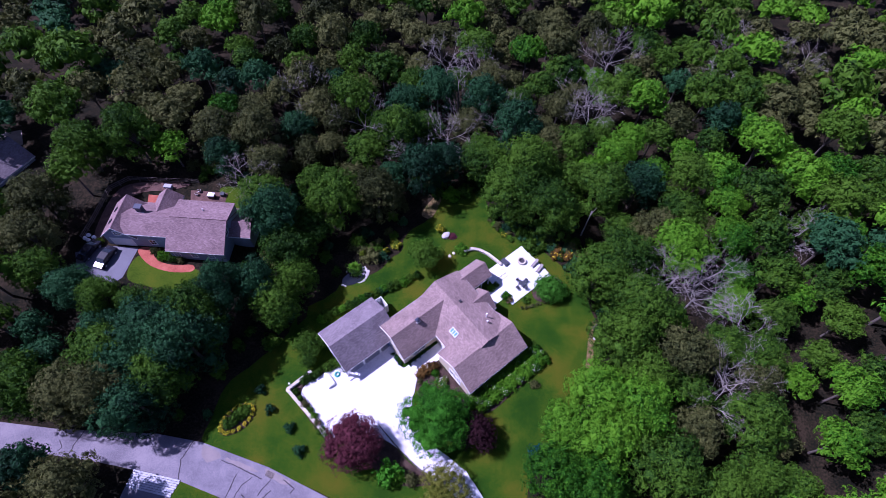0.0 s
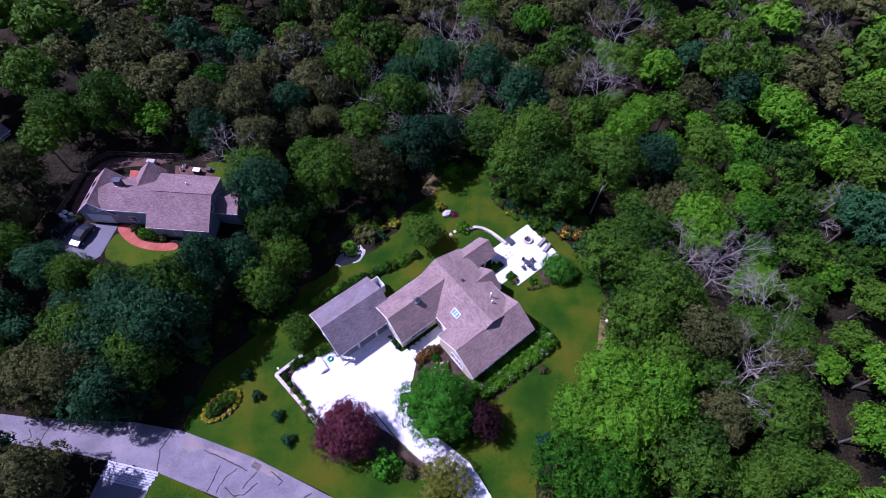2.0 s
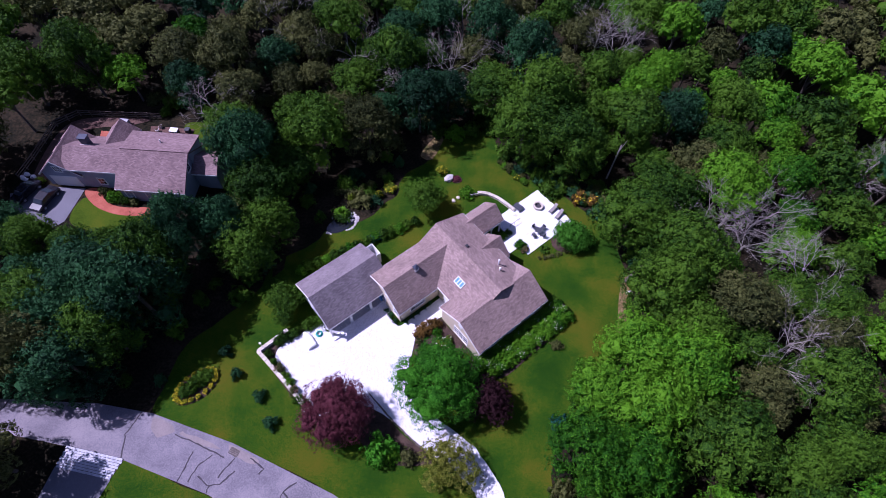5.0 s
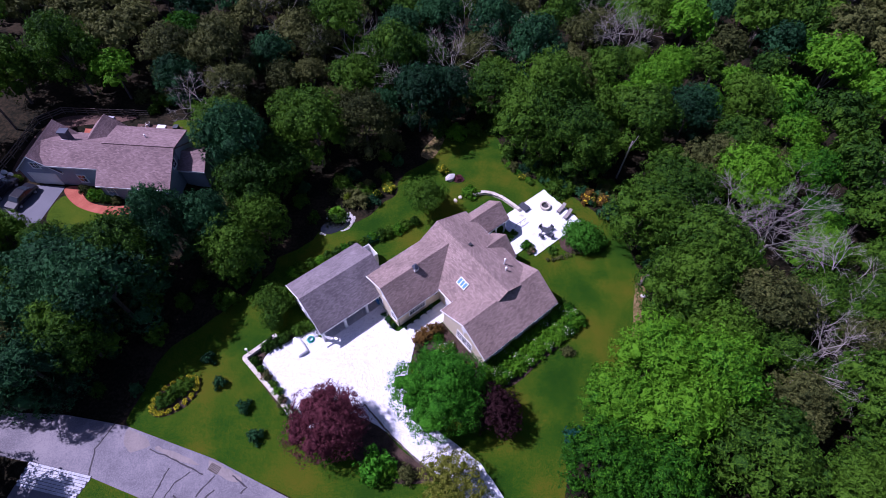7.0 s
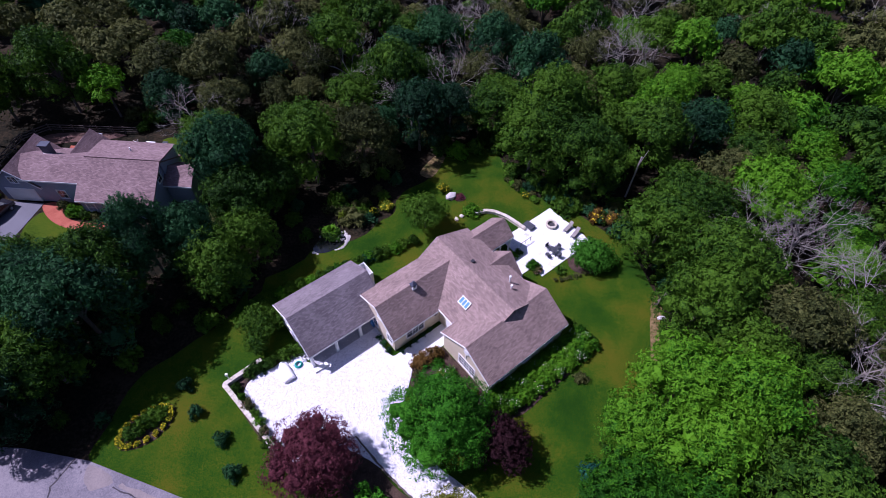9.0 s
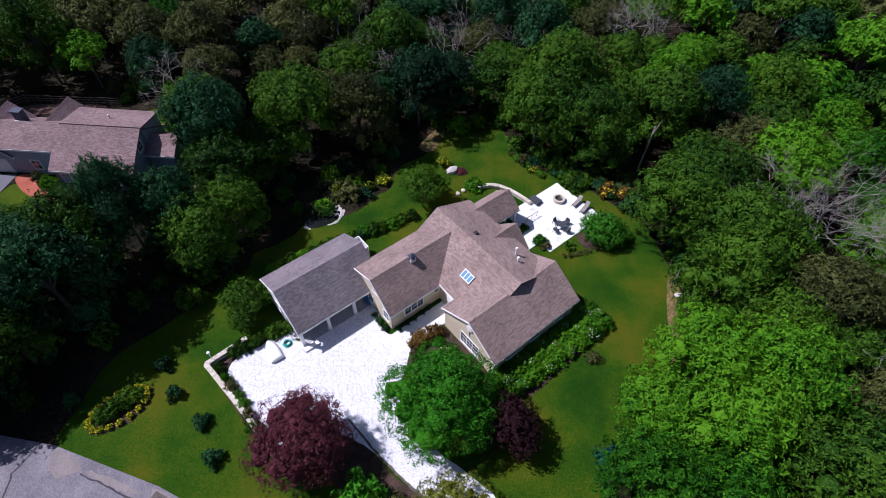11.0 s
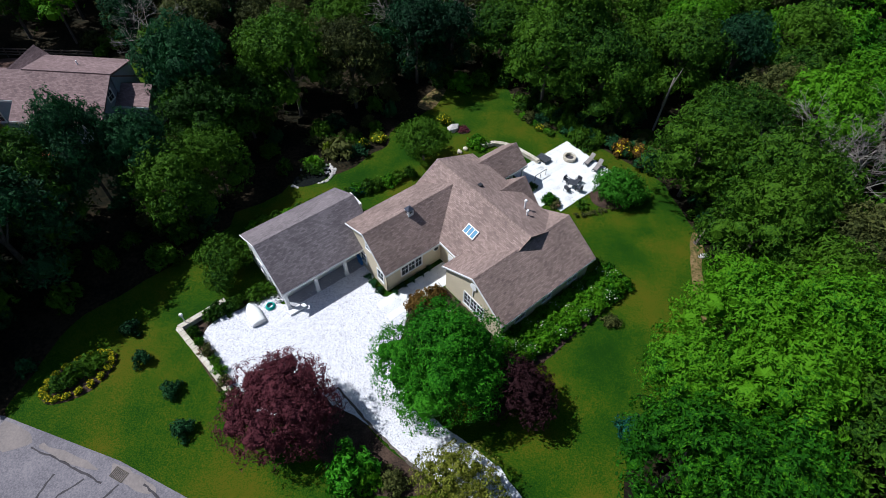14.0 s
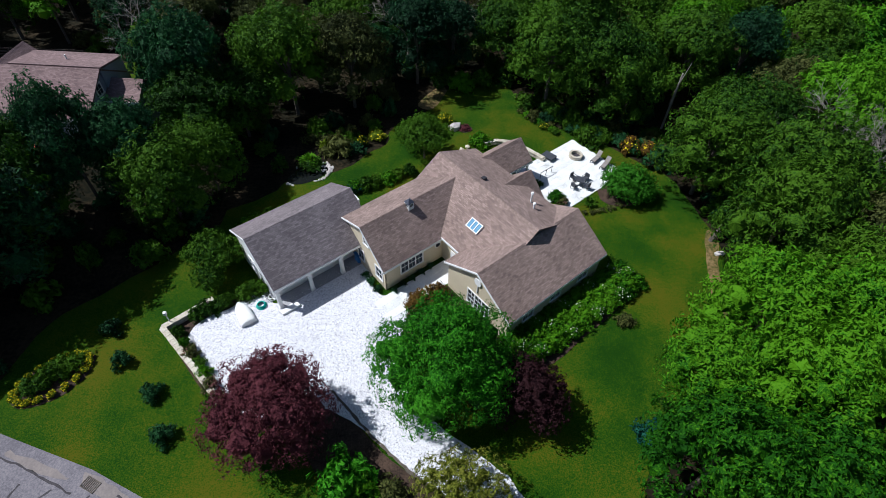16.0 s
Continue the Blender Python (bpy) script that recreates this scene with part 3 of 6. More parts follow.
def garage():
    g = thing("garage", "open-fronted garage with white posts and grey shingle roof", "garage", HOUSE)
    gable(g, "u", -8.6, 1.9, 7.45, 3.9, 3.0, 6.1, M_ROOF2, M_PAINT, wall=None, back=3.95, pitch_b=0.52)
    bm = bmesh.new()
    box(bm, -8.3, 11.0, -0.6, 1.6, 11.2, 3.85)
    part("wall", bm, M_PAINT, g)
    for a, d in ((-8.3, 1), (1.6, -1)):
        bm = bmesh.new()
        pts = [(a + d * e, q, z) for e in (0, 0.2) for q, z in ((5.0, -0.6), (11.2, -0.6), (11.2, 3.9), (7.45, 5.86), (5.0, 3.9))]
        vs = [bm.verts.new(p) for p in pts]
        bm.faces.new(vs[:5]), bm.faces.new(vs[5:][::-1])
        for i in range(5):
            bm.faces.new((vs[i], vs[(i + 1) % 5], vs[5 + (i + 1) % 5], vs[5 + i]))
        bmesh.ops.recalc_face_normals(bm, faces=bm.faces)
        part("gable_wall", bm, M_PAINT, g)
    bm = bmesh.new()
    box(bm, -8.1, 5.2, -0.3, 1.4, 5.35, 3.9)
    part("wall", bm, M_PAINT, g, "white inner wall behind the carport")
    for i, u in enumerate((-6.7, -3.5)):
        bm = bmesh.new()
        box(bm, u - 1.35, 5.13, 0.08, u + 1.35, 5.2, 2.3)
        for k in range(1, 4):
            box(bm, u - 1.33, 5.115, 0.08 + k * 0.55, u + 1.33, 5.13, 0.10 + k * 0.55)
        part("garage_door", bm, M_PAINT, g, "white panelled garage door")
    for u in (-8.25, -5.1, -1.9, 1.35):
        p = new("post")
        p.parent = g
        bm = bmesh.new()
        box(bm, u - 0.16, 3.86, -0.1, u + 0.16, 4.16, 2.9)
        part("shaft", bm, M_PAINT, p)
        bm = bmesh.new()
        box(bm, u - 0.21, 3.81, -0.1, u + 0.21, 4.21, 0.28)
        part("base", bm, M_PAINT, p)
    bm = bmesh.new()
    box(bm, -8.2, 3.8, -0.3, 1.5, 5.2, 0.085)
    part("slab", bm, M_SLAB, g, "grey concrete carport floor")
    bm = bmesh.new()
    box(bm, -8.35, 3.9, 2.7, 1.6, 4.14, 2.98)
    part("beam", bm, M_PAINT, g)
    window(g, (-8.31, 8.6, 1.1), 180, 0.9, 1.3, 1, 2)
    # trellis boards on the west end
    for k in range(4):
        bm = bmesh.new()
        box(bm, -8.42, 4.2 + k * 1.3, 0, -8.34, 4.28 + k * 1.3, 2.4)
        part("trellis_bar", bm, M_CEDAR, g)
    bm = bmesh.new()
    box(bm, -8.43, 4.0, 2.4, -8.33, 8.4, 2.48)
    part("trellis_bar", bm, M_CEDAR, g)
    return g


def outdoor_shower():
    s = thing("shower_enclosure", "white board enclosure behind the garage", "enclosure", HOUSE)
    for x0, y0, x1, y1 in ((1.95, 9.2, 2.03, 11.3), (3.5, 9.2, 3.58, 11.3), (2.03, 11.22, 3.5, 11.3), (2.03, 9.2, 3.5, 9.28)):
        bm = bmesh.new()
        box(bm, x0, y0, -0.1, x1, y1, 2.45)
        part("board_wall", bm, M_PAINT, s)
    bm = bmesh.new()
    box(bm, 2.03, 9.28, -0.1, 3.5, 11.22, 0.12)
    part("floor", bm, M_CEDAR, s)
    return s


NB = Matrix.Translation((-45.7, 48.6, 3.5)) @ pose(0, 0, 0, 0, 0, -4)


def neighbour():
    h = thing("house", "neighbouring house with faded brown shingle roof and blue-grey siding", "house", NB)
    # long block: front slope, shallow back shed slope
    gable(h, "u", 0.0, 10.2, 2.6, 4.9, 2.9, 5.9, M_ROOF3, M_PAINT, wall=M_NBWALL, rakes=(False, False))
    gable(h, "u", -8.0, 0.3, 2.6, 2.9, 4.1, 5.88, M_ROOF3, M_PAINT, (False, False), wall=M_NBWALL, back=4.9)
    part("shed_roof", slab([(0.3, 2.7, 6.02), (10.3, 2.7, 6.02), (10.3, 6.9, 5.3), (0.3, 6.9, 5.3)], 0.2, (1, 0, 0)), M_ROOF3, h)
    bm = bmesh.new()
    box(bm, 0.5, 5.4, 2, 10.1, 6.7, 5.15)
    part("wall", bm, M_NBWALL, h)
    bm = bmesh.new()
    vs = [bm.verts.new(p) for e in (0, 0.15) for p in ((10.0 + e, 2.7, 5.7), (10.0 + e, 6.7, 5.15), (10.0 + e, 6.7, 2.5), (10.0 + e, 2.7, 2.5))]
    bm.faces.new(vs[:4]), bm.faces.new(vs[4:][::-1])
    for i in range(4):
        bm.faces.new((vs[i], vs[(i + 1) % 4], vs[4 + (i + 1) % 4], vs[4 + i]))
    bmesh.ops.recalc_face_normals(bm, faces=bm.faces)
    part("wall", bm, M_NBWALL, h)
    # garage wing with its gable to the street, and back gable
    gable(h, "v", -0.3, 7.0, -8.9, 3.2, 2.7, 5.6, M_ROOF3, M_PAINT, wall=M_NBWALL)
    gable(h, "v", 3.0, 9.5, -2.9, 2.3, 2.9, 4.9, M_ROOF3, M_PAINT, (False, True), wall=M_NBWALL)
    gable(h, "u", 9.8, 13.7, 3.7, 2.3, 2.9, 4.3, M_ROOF3, M_PAINT, (False, True), wall=M_NBWALL)
    bm = bmesh.new()
    box(bm, -10.9, -0.12, 0.02, -6.9, -0.02, 2.2)
    part("garage_door", bm, M_PAINT, h, "wide white garage door")
    window(h, (-8.9, -0.02, 3.2), 270, 1.0, 1.0, 2, 2)
    window(h, (-3.4, -0.02, 0.9), 270, 1.0, 1.3, 1, 2)
    for u in (1.5, 4.5, 7.5):
        window(h, (u, -1.98, 0.9), 270, 1.0, 1.3, 1, 2)
    window(h, (9.92, 1.5, 3.6), 0, 0.9, 1.1, 1, 2)
    for v in (2.0, 4.6):
        z = 5.6 - 0.906 * 1.6
        sl = new("skylight")
        sl.parent = h
        sl.matrix_basis = pose(-10.5, v, z + 0.04, 0, -42.2, 0)
        bm = bmesh.new()
        box(bm, -0.5, -0.4, -0.03, 0.5, 0.4, 0.08)
        fr = part("frame", bm, M_DARK, sl)
        bm = bmesh.new()
        box(bm, -0.4, -0.3, 0.0, 0.4, 0.3, 0.1)
        part("pane", bm, M_GLASS, sl)
    c = new("chimney")
    c.parent = h
    c.matrix_basis = pose(-5.4, 4.0, 4.4)
    bm = bmesh.new()
    box(bm, -0.55, -0.4, -0.6, 0.55, 0.4, 2.0)
    part("stack", bevelled(bm, 0.03), M_LEAD_SHADE, c, "dark chimney stack")
    bm = bmesh.new()
    box(bm, -0.65, -0.5, 2.0, 0.65, 0.5, 2.16)
    part("cap", bm, M_LEAD_SHADE, c)
    bm = bmesh.new()
    box(bm, -0.7, -0.75, 0.75, 0.7, -0.4, 0.9)
    part("flashing", bm, M_PAINT, c)
    bm = bmesh.new()
    tube(bm, (5.5, 4.6, 5.4), (5.5, 4.6, 6.2), 0.08)
    part("vent_pipe", bm, M_PAINT, h)
    return h


main_house()
garage()
outdoor_shower()
neighbour()


# ---- trees ----
def lobes(rnd, r, h, n, skirt=0):
    """Centres and radii of the boughs that make up a crown: a broad uneven dome."""
    out = [(rnd.uniform(-0.1, 0.1) * r, rnd.uniform(-0.1, 0.1) * r, h - r * 0.5, r * 0.5)]
    lop = rnd.uniform(0, 6.28)
    for i in range(n):
        a = i * 2.4 + rnd.uniform(-0.45, 0.45)
        d = r * math.sqrt((i + 0.7) / n) * 0.74 * (1 + 0.16 * math.cos(a - lop))
        q = r * rnd.uniform(0.24, 0.42)
        out.append((d * math.cos(a), d * math.sin(a), h - q - d * d / r * 0.72 - rnd.uniform(0, 0.2) * r, q))
    for i in range(skirt):
        a = i * 6.2832 / skirt + rnd.uniform(-0.3, 0.3)
        out.append((r * 0.64 * math.cos(a), r * 0.64 * math.sin(a), h * rnd.uniform(0.28, 0.5), r * rnd.uniform(0.26, 0.4)))
    return out


def crown_arrays(rnd, r, h, n_lobes, leaves, size, droop=0.25, skirt=0):
    """Leaf sprays (narrow three-corner blades) in tufts over a cluster of boughs; vertices and faces."""
    ls = np.array(lobes(rnd, r, h, n_lobes, skirt))
    leaves *= 2
    gen = np.random.default_rng(rnd.randrange(10 ** 6))
    area = ls[:, 3] ** 2
    twigs = max(14, leaves // 7)
    pick = gen.choice(len(ls), twigs, p=area / area.sum())
    d = gen.normal(size=(twigs, 3))
    d[:, 2] = np.abs(d[:, 2]) - droop * gen.random(twigs) * 2.2
    d /= np.linalg.norm(d, axis=1)[:, None]
    bulge = 1 + 0.13 * np.sin(d[:, 0] * 6 + pick) * np.sin(d[:, 1] * 6 + 2 * pick) + gen.normal(0, 0.09, twigs)
    c = ls[pick, :3] + d * (ls[pick, 3] * bulge)[:, None]
    twig = gen.integers(0, twigs, leaves)
    d = d[twig]
    puff = gen.normal(size=(leaves, 3)) + d * 0.6
    puff /= np.linalg.norm(puff, axis=1)[:, None]
    c = c[twig] + puff * ((size * 1.1 + 0.03 * r) * gen.uniform(0.4, 1.1, leaves))[:, None]
    nrm = d * 1.0 + puff * 0.45 + gen.normal(0, 0.42, (leaves, 3))
    nrm /= np.linalg.norm(nrm, axis=1)[:, None]
    t = np.cross(nrm, gen.normal(size=(leaves, 3)))
    t /= np.linalg.norm(t, axis=1)[:, None]
    b = np.cross(nrm, t)
    s = (size * gen.uniform(0.6, 1.35, leaves))[:, None]
    dip = -nrm * s * 0.3
    blade = np.stack([c - t * s + dip, c - b * s * 0.5, c + t * s * 0.9 + b * s * 0.5], 1).reshape(-1, 3)
    return blade, np.arange(leaves)[:, None] * 3 + [0, 1, 2], ls


def core_arrays(ls, shrink=0.7):
    """The leaf mass inside each bough, lumpy."""
    bm = bmesh.new()
    for x, y, z, q in ls:
        v = bmesh.ops.create_icosphere(bm, subdivisions=1, radius=q * shrink)["verts"]
        for p in v:
            p.co *= 1 + 0.22 * noise.noise(p.co * (2.2 / q) + Vector((x, y, z)))
        bmesh.ops.translate(bm, vec=(x, y, z), verts=v)
    bm.verts.index_update()
    vs, fs = np.array([v.co[:] for v in bm.verts]), np.array([[v.index for v in f.verts] for f in bm.faces])
    bm.free()
    return vs, fs


def crown_mesh(name, rnd, r, h, n_lobes, leaves, size, mat, droop=0.25, skirt=0, shrink=0.58):
    quad, tris, ls = crown_arrays(rnd, r, h, n_lobes, leaves, size, droop, skirt)
    vs, fs = core_arrays(ls, shrink)
    me = bpy.data.meshes.new(name)
    me.from_pydata(np.concatenate([quad, vs]).tolist(), [], np.concatenate([tris, fs + len(quad)]).tolist())
    me.materials.append(mat)
    return me, ls


def trunk_mesh(name, rnd, ls, h, r, mat):
    bm = bmesh.new()
    w = 0.05 + h * 0.016
    fork = h * 0.45
    tube(bm, (0, 0, -0.4), (0, 0, fork), w, w * 0.7, 8)
    for x, y, z, q in ls[:8]:
        tube(bm, (0, 0, fork * rnd.uniform(0.75, 0.98)), (x * 0.85, y * 0.85, z), w * 0.45, w * 0.12, 5)
    return mesh_of(name, bm, mat)


def tree_kit(seed, r, h, leaves, size, mat, n_lobes=11, droop=0.25, bark=None, skirt=0, shrink=0.58):
    rnd = random.Random(seed)
    crown, ls = crown_mesh("crown", rnd, r, h, n_lobes, leaves, size, mat, droop, skirt, shrink)
    return crown, trunk_mesh("trunk", rnd, ls, h, r, bark or M_BARK), r, h


def plant_tree(kit, x, y, label, category="tree", group="", name="tree", turn=0.0, sx=1.0, sz=1.0, base=None):
    crown, trunk, r, h = kit
    t = thing(name, label, category, Matrix.Translation((x, y, gz(x, y) if base is None else base)) @ Matrix.Rotation(turn, 4, "Z") @ Matrix.Diagonal((sx, sx, sz, 1)), group)
    for n, me in (("trunk", trunk), ("crown", crown)):
        o = new(n, me)
        o.parent = t
    return t


KINDS = [("oak", L_OAK, "full green oak crown in the wood"), ("olive", L_OLIVE, "olive-brown oak crown in the wood"), ("maple", L_BRIGHT, "bright green maple crown in the wood"), ("pine", L_DEEP, "deep blue-green crown in the wood")]
KITS = {k: [tree_kit(20 + 7 * i + j, 4.5, 11.3, 1350, 0.34, m, 13) for j in range(3)] for i, (k, m, _) in enumerate(KINDS)}
NEAR = {k: [tree_kit(120 + 7 * i + j, 4.5, 11.3, 3900, 0.21, m, 15, 0.3, None, 5) for j in range(3)] for i, (k, m, _) in enumerate(KINDS)}
SKIRTED = {k: [tree_kit(160 + 7 * i + j, 4.6, 11.0, 6200, 0.19, m, 16, 0.4, None, 8) for j in range(3)] for i, (k, m, _) in enumerate(KINDS)}
LABEL = {k: l for k, _, l in KINDS}


def kind_at(rnd, x, y):
    """What grows where: dull oaks to the north and west, bright maples to the east."""
    e = smooth(8, 32, x)
    n = noise.noise((x * 0.05, y * 0.05, 0.3))
    p = {"oak": 0.34 + 0.1 * e, "olive": max(0.02, 0.40 - 0.28 * e + 0.5 * n), "maple": max(0.03, 0.06 + 0.42 * e - 0.4 * n), "pine": 0.13 - 0.1 * e}
    w = smooth(-18, -30, x) * smooth(62, 44, y)
    p["olive"] *= 1 - 0.8 * w
    p["maple"] *= 1 - 0.9 * w
    p["pine"] += 0.25 * w
    if x > 10 and (x, y) in EDGE_AT:
        p["olive"], p["pine"], p["maple"] = 0.06, 0, 0.6
    p["maple"] *= 1 - 0.65 * smooth(58, 80, y)
    p["olive"] += 0.3 * smooth(60, 85, y)
    if (x, y) in DARKER:
        return "pine"
    if (x, y) in EDGE_AT and (-36 < x < -20 or (x > 5 and y > 48)):
        return "oak"
    if (x, y) in EDGE_AT and x > 14 and y < 24:
        return "maple"
    q = rnd.random() * sum(p.values())
    for k, v in p.items():
        q -= v
        if q <= 0:
            return k
    return "oak"


def wooded(x, y, gap):
    if inside(x, y, CLEAR) or inside(x, y, NB_CLEAR) or inside(x, y, ROAD):
        return False
    if off_edge(x, y, CLEAR) < gap or off_edge(x, y, NB_CLEAR) < gap * 0.8 or off_edge(x, y, ROAD) < (1.2 if y > 16 and x < -38 else 2.2):
        return False
    if -46 < x < -24 and y < 12.5:
        return False
    if -46 < x < -32 and 14 < y < 24.5:
        return False
    if any(math.hypot(x - a, y - b) < 3.4 for a, b, _ in BARE):
        return False
    if math.hypot(x + 77, y - 64) < 9 or (-64 < x < -27 and 36.5 < y < 53) or (-35.5 < x < -20 and 16 < y < 41) or (-29 < x < -19 and 40 < y < 47) or (-22 < x < -3 and 44 < y < 60) or (22 < x < 31 and 46 < y < 58):
        return False
    return True


# leafless trees standing among the rest: place and height
BARE = [(38, 41.5, 11.5), (42, 43, 12), (46, 42.2, 12), (43.5, 38.5, 11), (42.3, 21.4, 11), (45, 24, 11), (49, 32.5, 11), (62.6, 50.3, 11.5), (2.5, 74, 11.5), (-14.4, 77.5, 11.5), (9.7, 92, 12.5), (5, 86, 12), (2.7, 95, 12.5), (30.1, 84, 12.5), (32, 80, 12), (38.7, 97, 13), (-27.6, 83.4, 12), (-34, 60.5, 10), (-4, 69, 10), (14, 78, 11.5), (60, 88, 12), (68, 100, 12.5), (80, 96, 12.5)]
# trees that frame the clearing, at their own places
EDGE = [(28, 42.5, 1.15), (29.5, 31, 1.1), (24.6, 21.8, 1.1), (20.2, 17, 0.95), (24.6, 15.5, 1.1), (16.8, 11, 1.0), (21, 9.5, 1.1), (30, 20, 1.1), (33.5, 35.5, 1.2), (33, 46, 1.1),
        (23.0, 55.0, 0.85), (20.5, 56.5, 1.15), (14, 59, 1.2), (9.5, 67.8, 1.1), (31.0, 60.0, 1.15), (-17.5, 56.8, 1.1), (-10.5, 58.5, 1.05), (17.5, 64, 1.2), (-43.6, 20.8, 1.15), (-40.4, 24.8, 1.0), (-45.5, 25.8, 1.1), (-37.6, 29.5, 1.3), (-36.5, 34, 1.0), (-43.5, 31.5, 1.2), (-49.5, 27.5, 1.15), (-52, 21.8, 1.1), (-47.5, 22.0, 1.0), (-59, 22.5, 1.1), (-25.6, 37.4, 0.95), (-28.9, 39.5, 0.85), (-33.2, 38.0, 0.74), (-24.8, 47.4, 1.05), (-27.3, 52, 1.05), (-30.8, 57, 0.95), (-23.4, 42.2, 0.8), (-47, 36, 0.68), (-53, 37, 0.7), (-42.5, 35.5, 0.72), (-58.5, 38.5, 0.75), (-64.5, 41.5, 0.85), (-67, 47, 1.0), (-67.5, 54, 1.05), (-64.5, 66, 1.0), (-56, 68.5, 1.1)]
DARKER = {(-33.2, 38.0): 1.6, (-27.3, 52): 1.25, (-28.9, 39.5): 1.2}
EDGE_AT = {(x, y) for x, y, _ in EDGE}


def wood_sites():
    rnd = random.Random(11)
    grid, out = {}, []
    for x, y, q in EDGE:
        grid.setdefault((int(x // 8), int(y // 8)), []).append((x, y, q))
        out.append((x, y, q))
    for k in range(20000):
        x, y = rnd.uniform(-118, 128), rnd.uniform(-12, 140)
        near = 0.9 if abs(x) < 70 and y < 100 else 1.05
        d = rnd.uniform(5.2, 8.2) * near
        cx, cy = int(x // 8), int(y // 8)
        if any(math.hypot(x - a, y - b) < d for i in (-1, 0, 1) for j in (-1, 0, 1) for a, b, _ in grid.get((cx + i, cy + j), ())):
            continue
        if not wooded(x, y, 0.9 if x > 12 and y < 47 else 2.4):
            continue
        s = rnd.uniform(0.78, 1.15) * (d / 6.4) ** 0.7 * (1.0 + 0.3 * smooth(-16, -26, x) * smooth(-42, -36, x) * smooth(18, 24, y) * smooth(40, 34, y)) * (0.78 if -66 < x < -40 and 25 < y < 40 else 1.0)
        grid.setdefault((cx, cy), []).append((x, y, s))
        out.append((x, y, s))
    return out


SITES = wood_sites()
SITES.sort(key=lambda s: math.hypot(s[0] * 0.9, s[1] - 38))
rnd_t = random.Random(5)
for i, (x, y, s) in enumerate(SITES[:300]):
    k = kind_at(rnd_t, x, y)
    stock = SKIRTED if (x, y, s) in EDGE else NEAR if i < 115 else KITS
    plant_tree(rnd_t.choice(stock[k]), x, y, LABEL[k], "tree", "woodland trees", turn=rnd_t.uniform(0, 6.28), sx=s, sz=s * DARKER.get((x, y), rnd_t.uniform(0.9, 1.2)))


def far_woods():
    """The rest of the wood, joined by kind."""
    bank = {}
    for i, (k, m, _) in enumerate(KINDS):
        bank[k] = []
        for j in range(6):
            q, f, ls = crown_arrays(random.Random(70 + i * 5 + j), 4.5, 11.3, 11 if j < 3 else 9, 620 if j < 3 else 360, 0.46 if j < 3 else 0.62)
            bank[k].append((np.concatenate([q, core_arrays(ls)[0]]), np.concatenate([f, core_arrays(ls)[1] + len(q)])))
    rnd = random.Random(8)
    got = {k: ([], [], 0) for k in bank}
    for x, y, s in SITES[300:]:
        k = kind_at(rnd, x, y)
        v, f = rnd.choice(bank[k][:3] if math.hypot(x, y - 38) < 90 else bank[k][3:])
        a = rnd.uniform(0, 6.28)
        c, n = math.cos(a) * s, math.sin(a) * s
        w = v @ np.array([[c, n, 0], [-n, c, 0], [0, 0, s * rnd.uniform(0.85, 1.1)]]) + (x, y, gz(x, y))
        vs, fs, off = got[k]
        vs.append(w)
        fs.append(f + off)
        got[k] = (vs, fs, off + len(w))
    for k, m, label in KINDS:
        vs, fs, _ = got[k]
        vs, fs = np.concatenate(vs), np.concatenate(fs)
        me = bpy.data.meshes.new("woods")
        me.vertices.add(len(vs))
        me.vertices.foreach_set("co", vs.astype(np.float32).ravel())
        me.loops.add(len(fs) * 3)
        me.loops.foreach_set("vertex_index", fs.astype(np.int32).ravel())
        me.polygons.add(len(fs))
        me.polygons.foreach_set("loop_start", np.arange(0, len(fs) * 3, 3, dtype=np.int32))
        me.update(calc_edges=True)
        me.validate()
        me.materials.append(m)
        tagged(new("woods", me), "distant woodland of " + label.replace(" in the wood", "s"), "woods", kind="stuff")


far_woods()
# garden trees
plant_tree(tree_kit(301, 4.3, 7.4, 13000, 0.12, L_RED, 22, 0.5, None, 7), -11.5, 16.0, "copper-leaved maple at the edge of the shell drive", "tree")
plant_tree(tree_kit(302, 5.3, 8.8, 17000, 0.13, L_FRESH, 10, 0.4, None, 6, 0.6), 0.7, 19.3, "fresh green multi-stemmed tree beside the drive", "tree")
plant_tree(tree_kit(303, 3.0, 5.4, 4200, 0.14, L_PLUM_SHADED, 12, 0.4, None, 5), 6.7, 17.2, "copper shrub tree on the lawn, leaf colour darkened for shade", "tree")
plant_tree(tree_kit(304, 3.9, 5.0, 4600, 0.13, L_PALE, 15, 0.35, None, 0, 0.3), 1.6, 10.2, "olive-leaved airy small tree over the drive's end", "tree")
plant_tree(tree_kit(305, 3.0, 4.2, 4000, 0.14, L_OAK, 11, 0.4), -20.2, 31.2, "broad dark shrub beside the garage", "tree")
plant_tree(tree_kit(306, 3.2, 5.6, 4200, 0.15, L_OAK, 11, 0.35), -1.4, 48.2, "garden tree on the back lawn", "tree")


# ---- garden: shrubs, beds, hedges ----
SHRUBS = {}


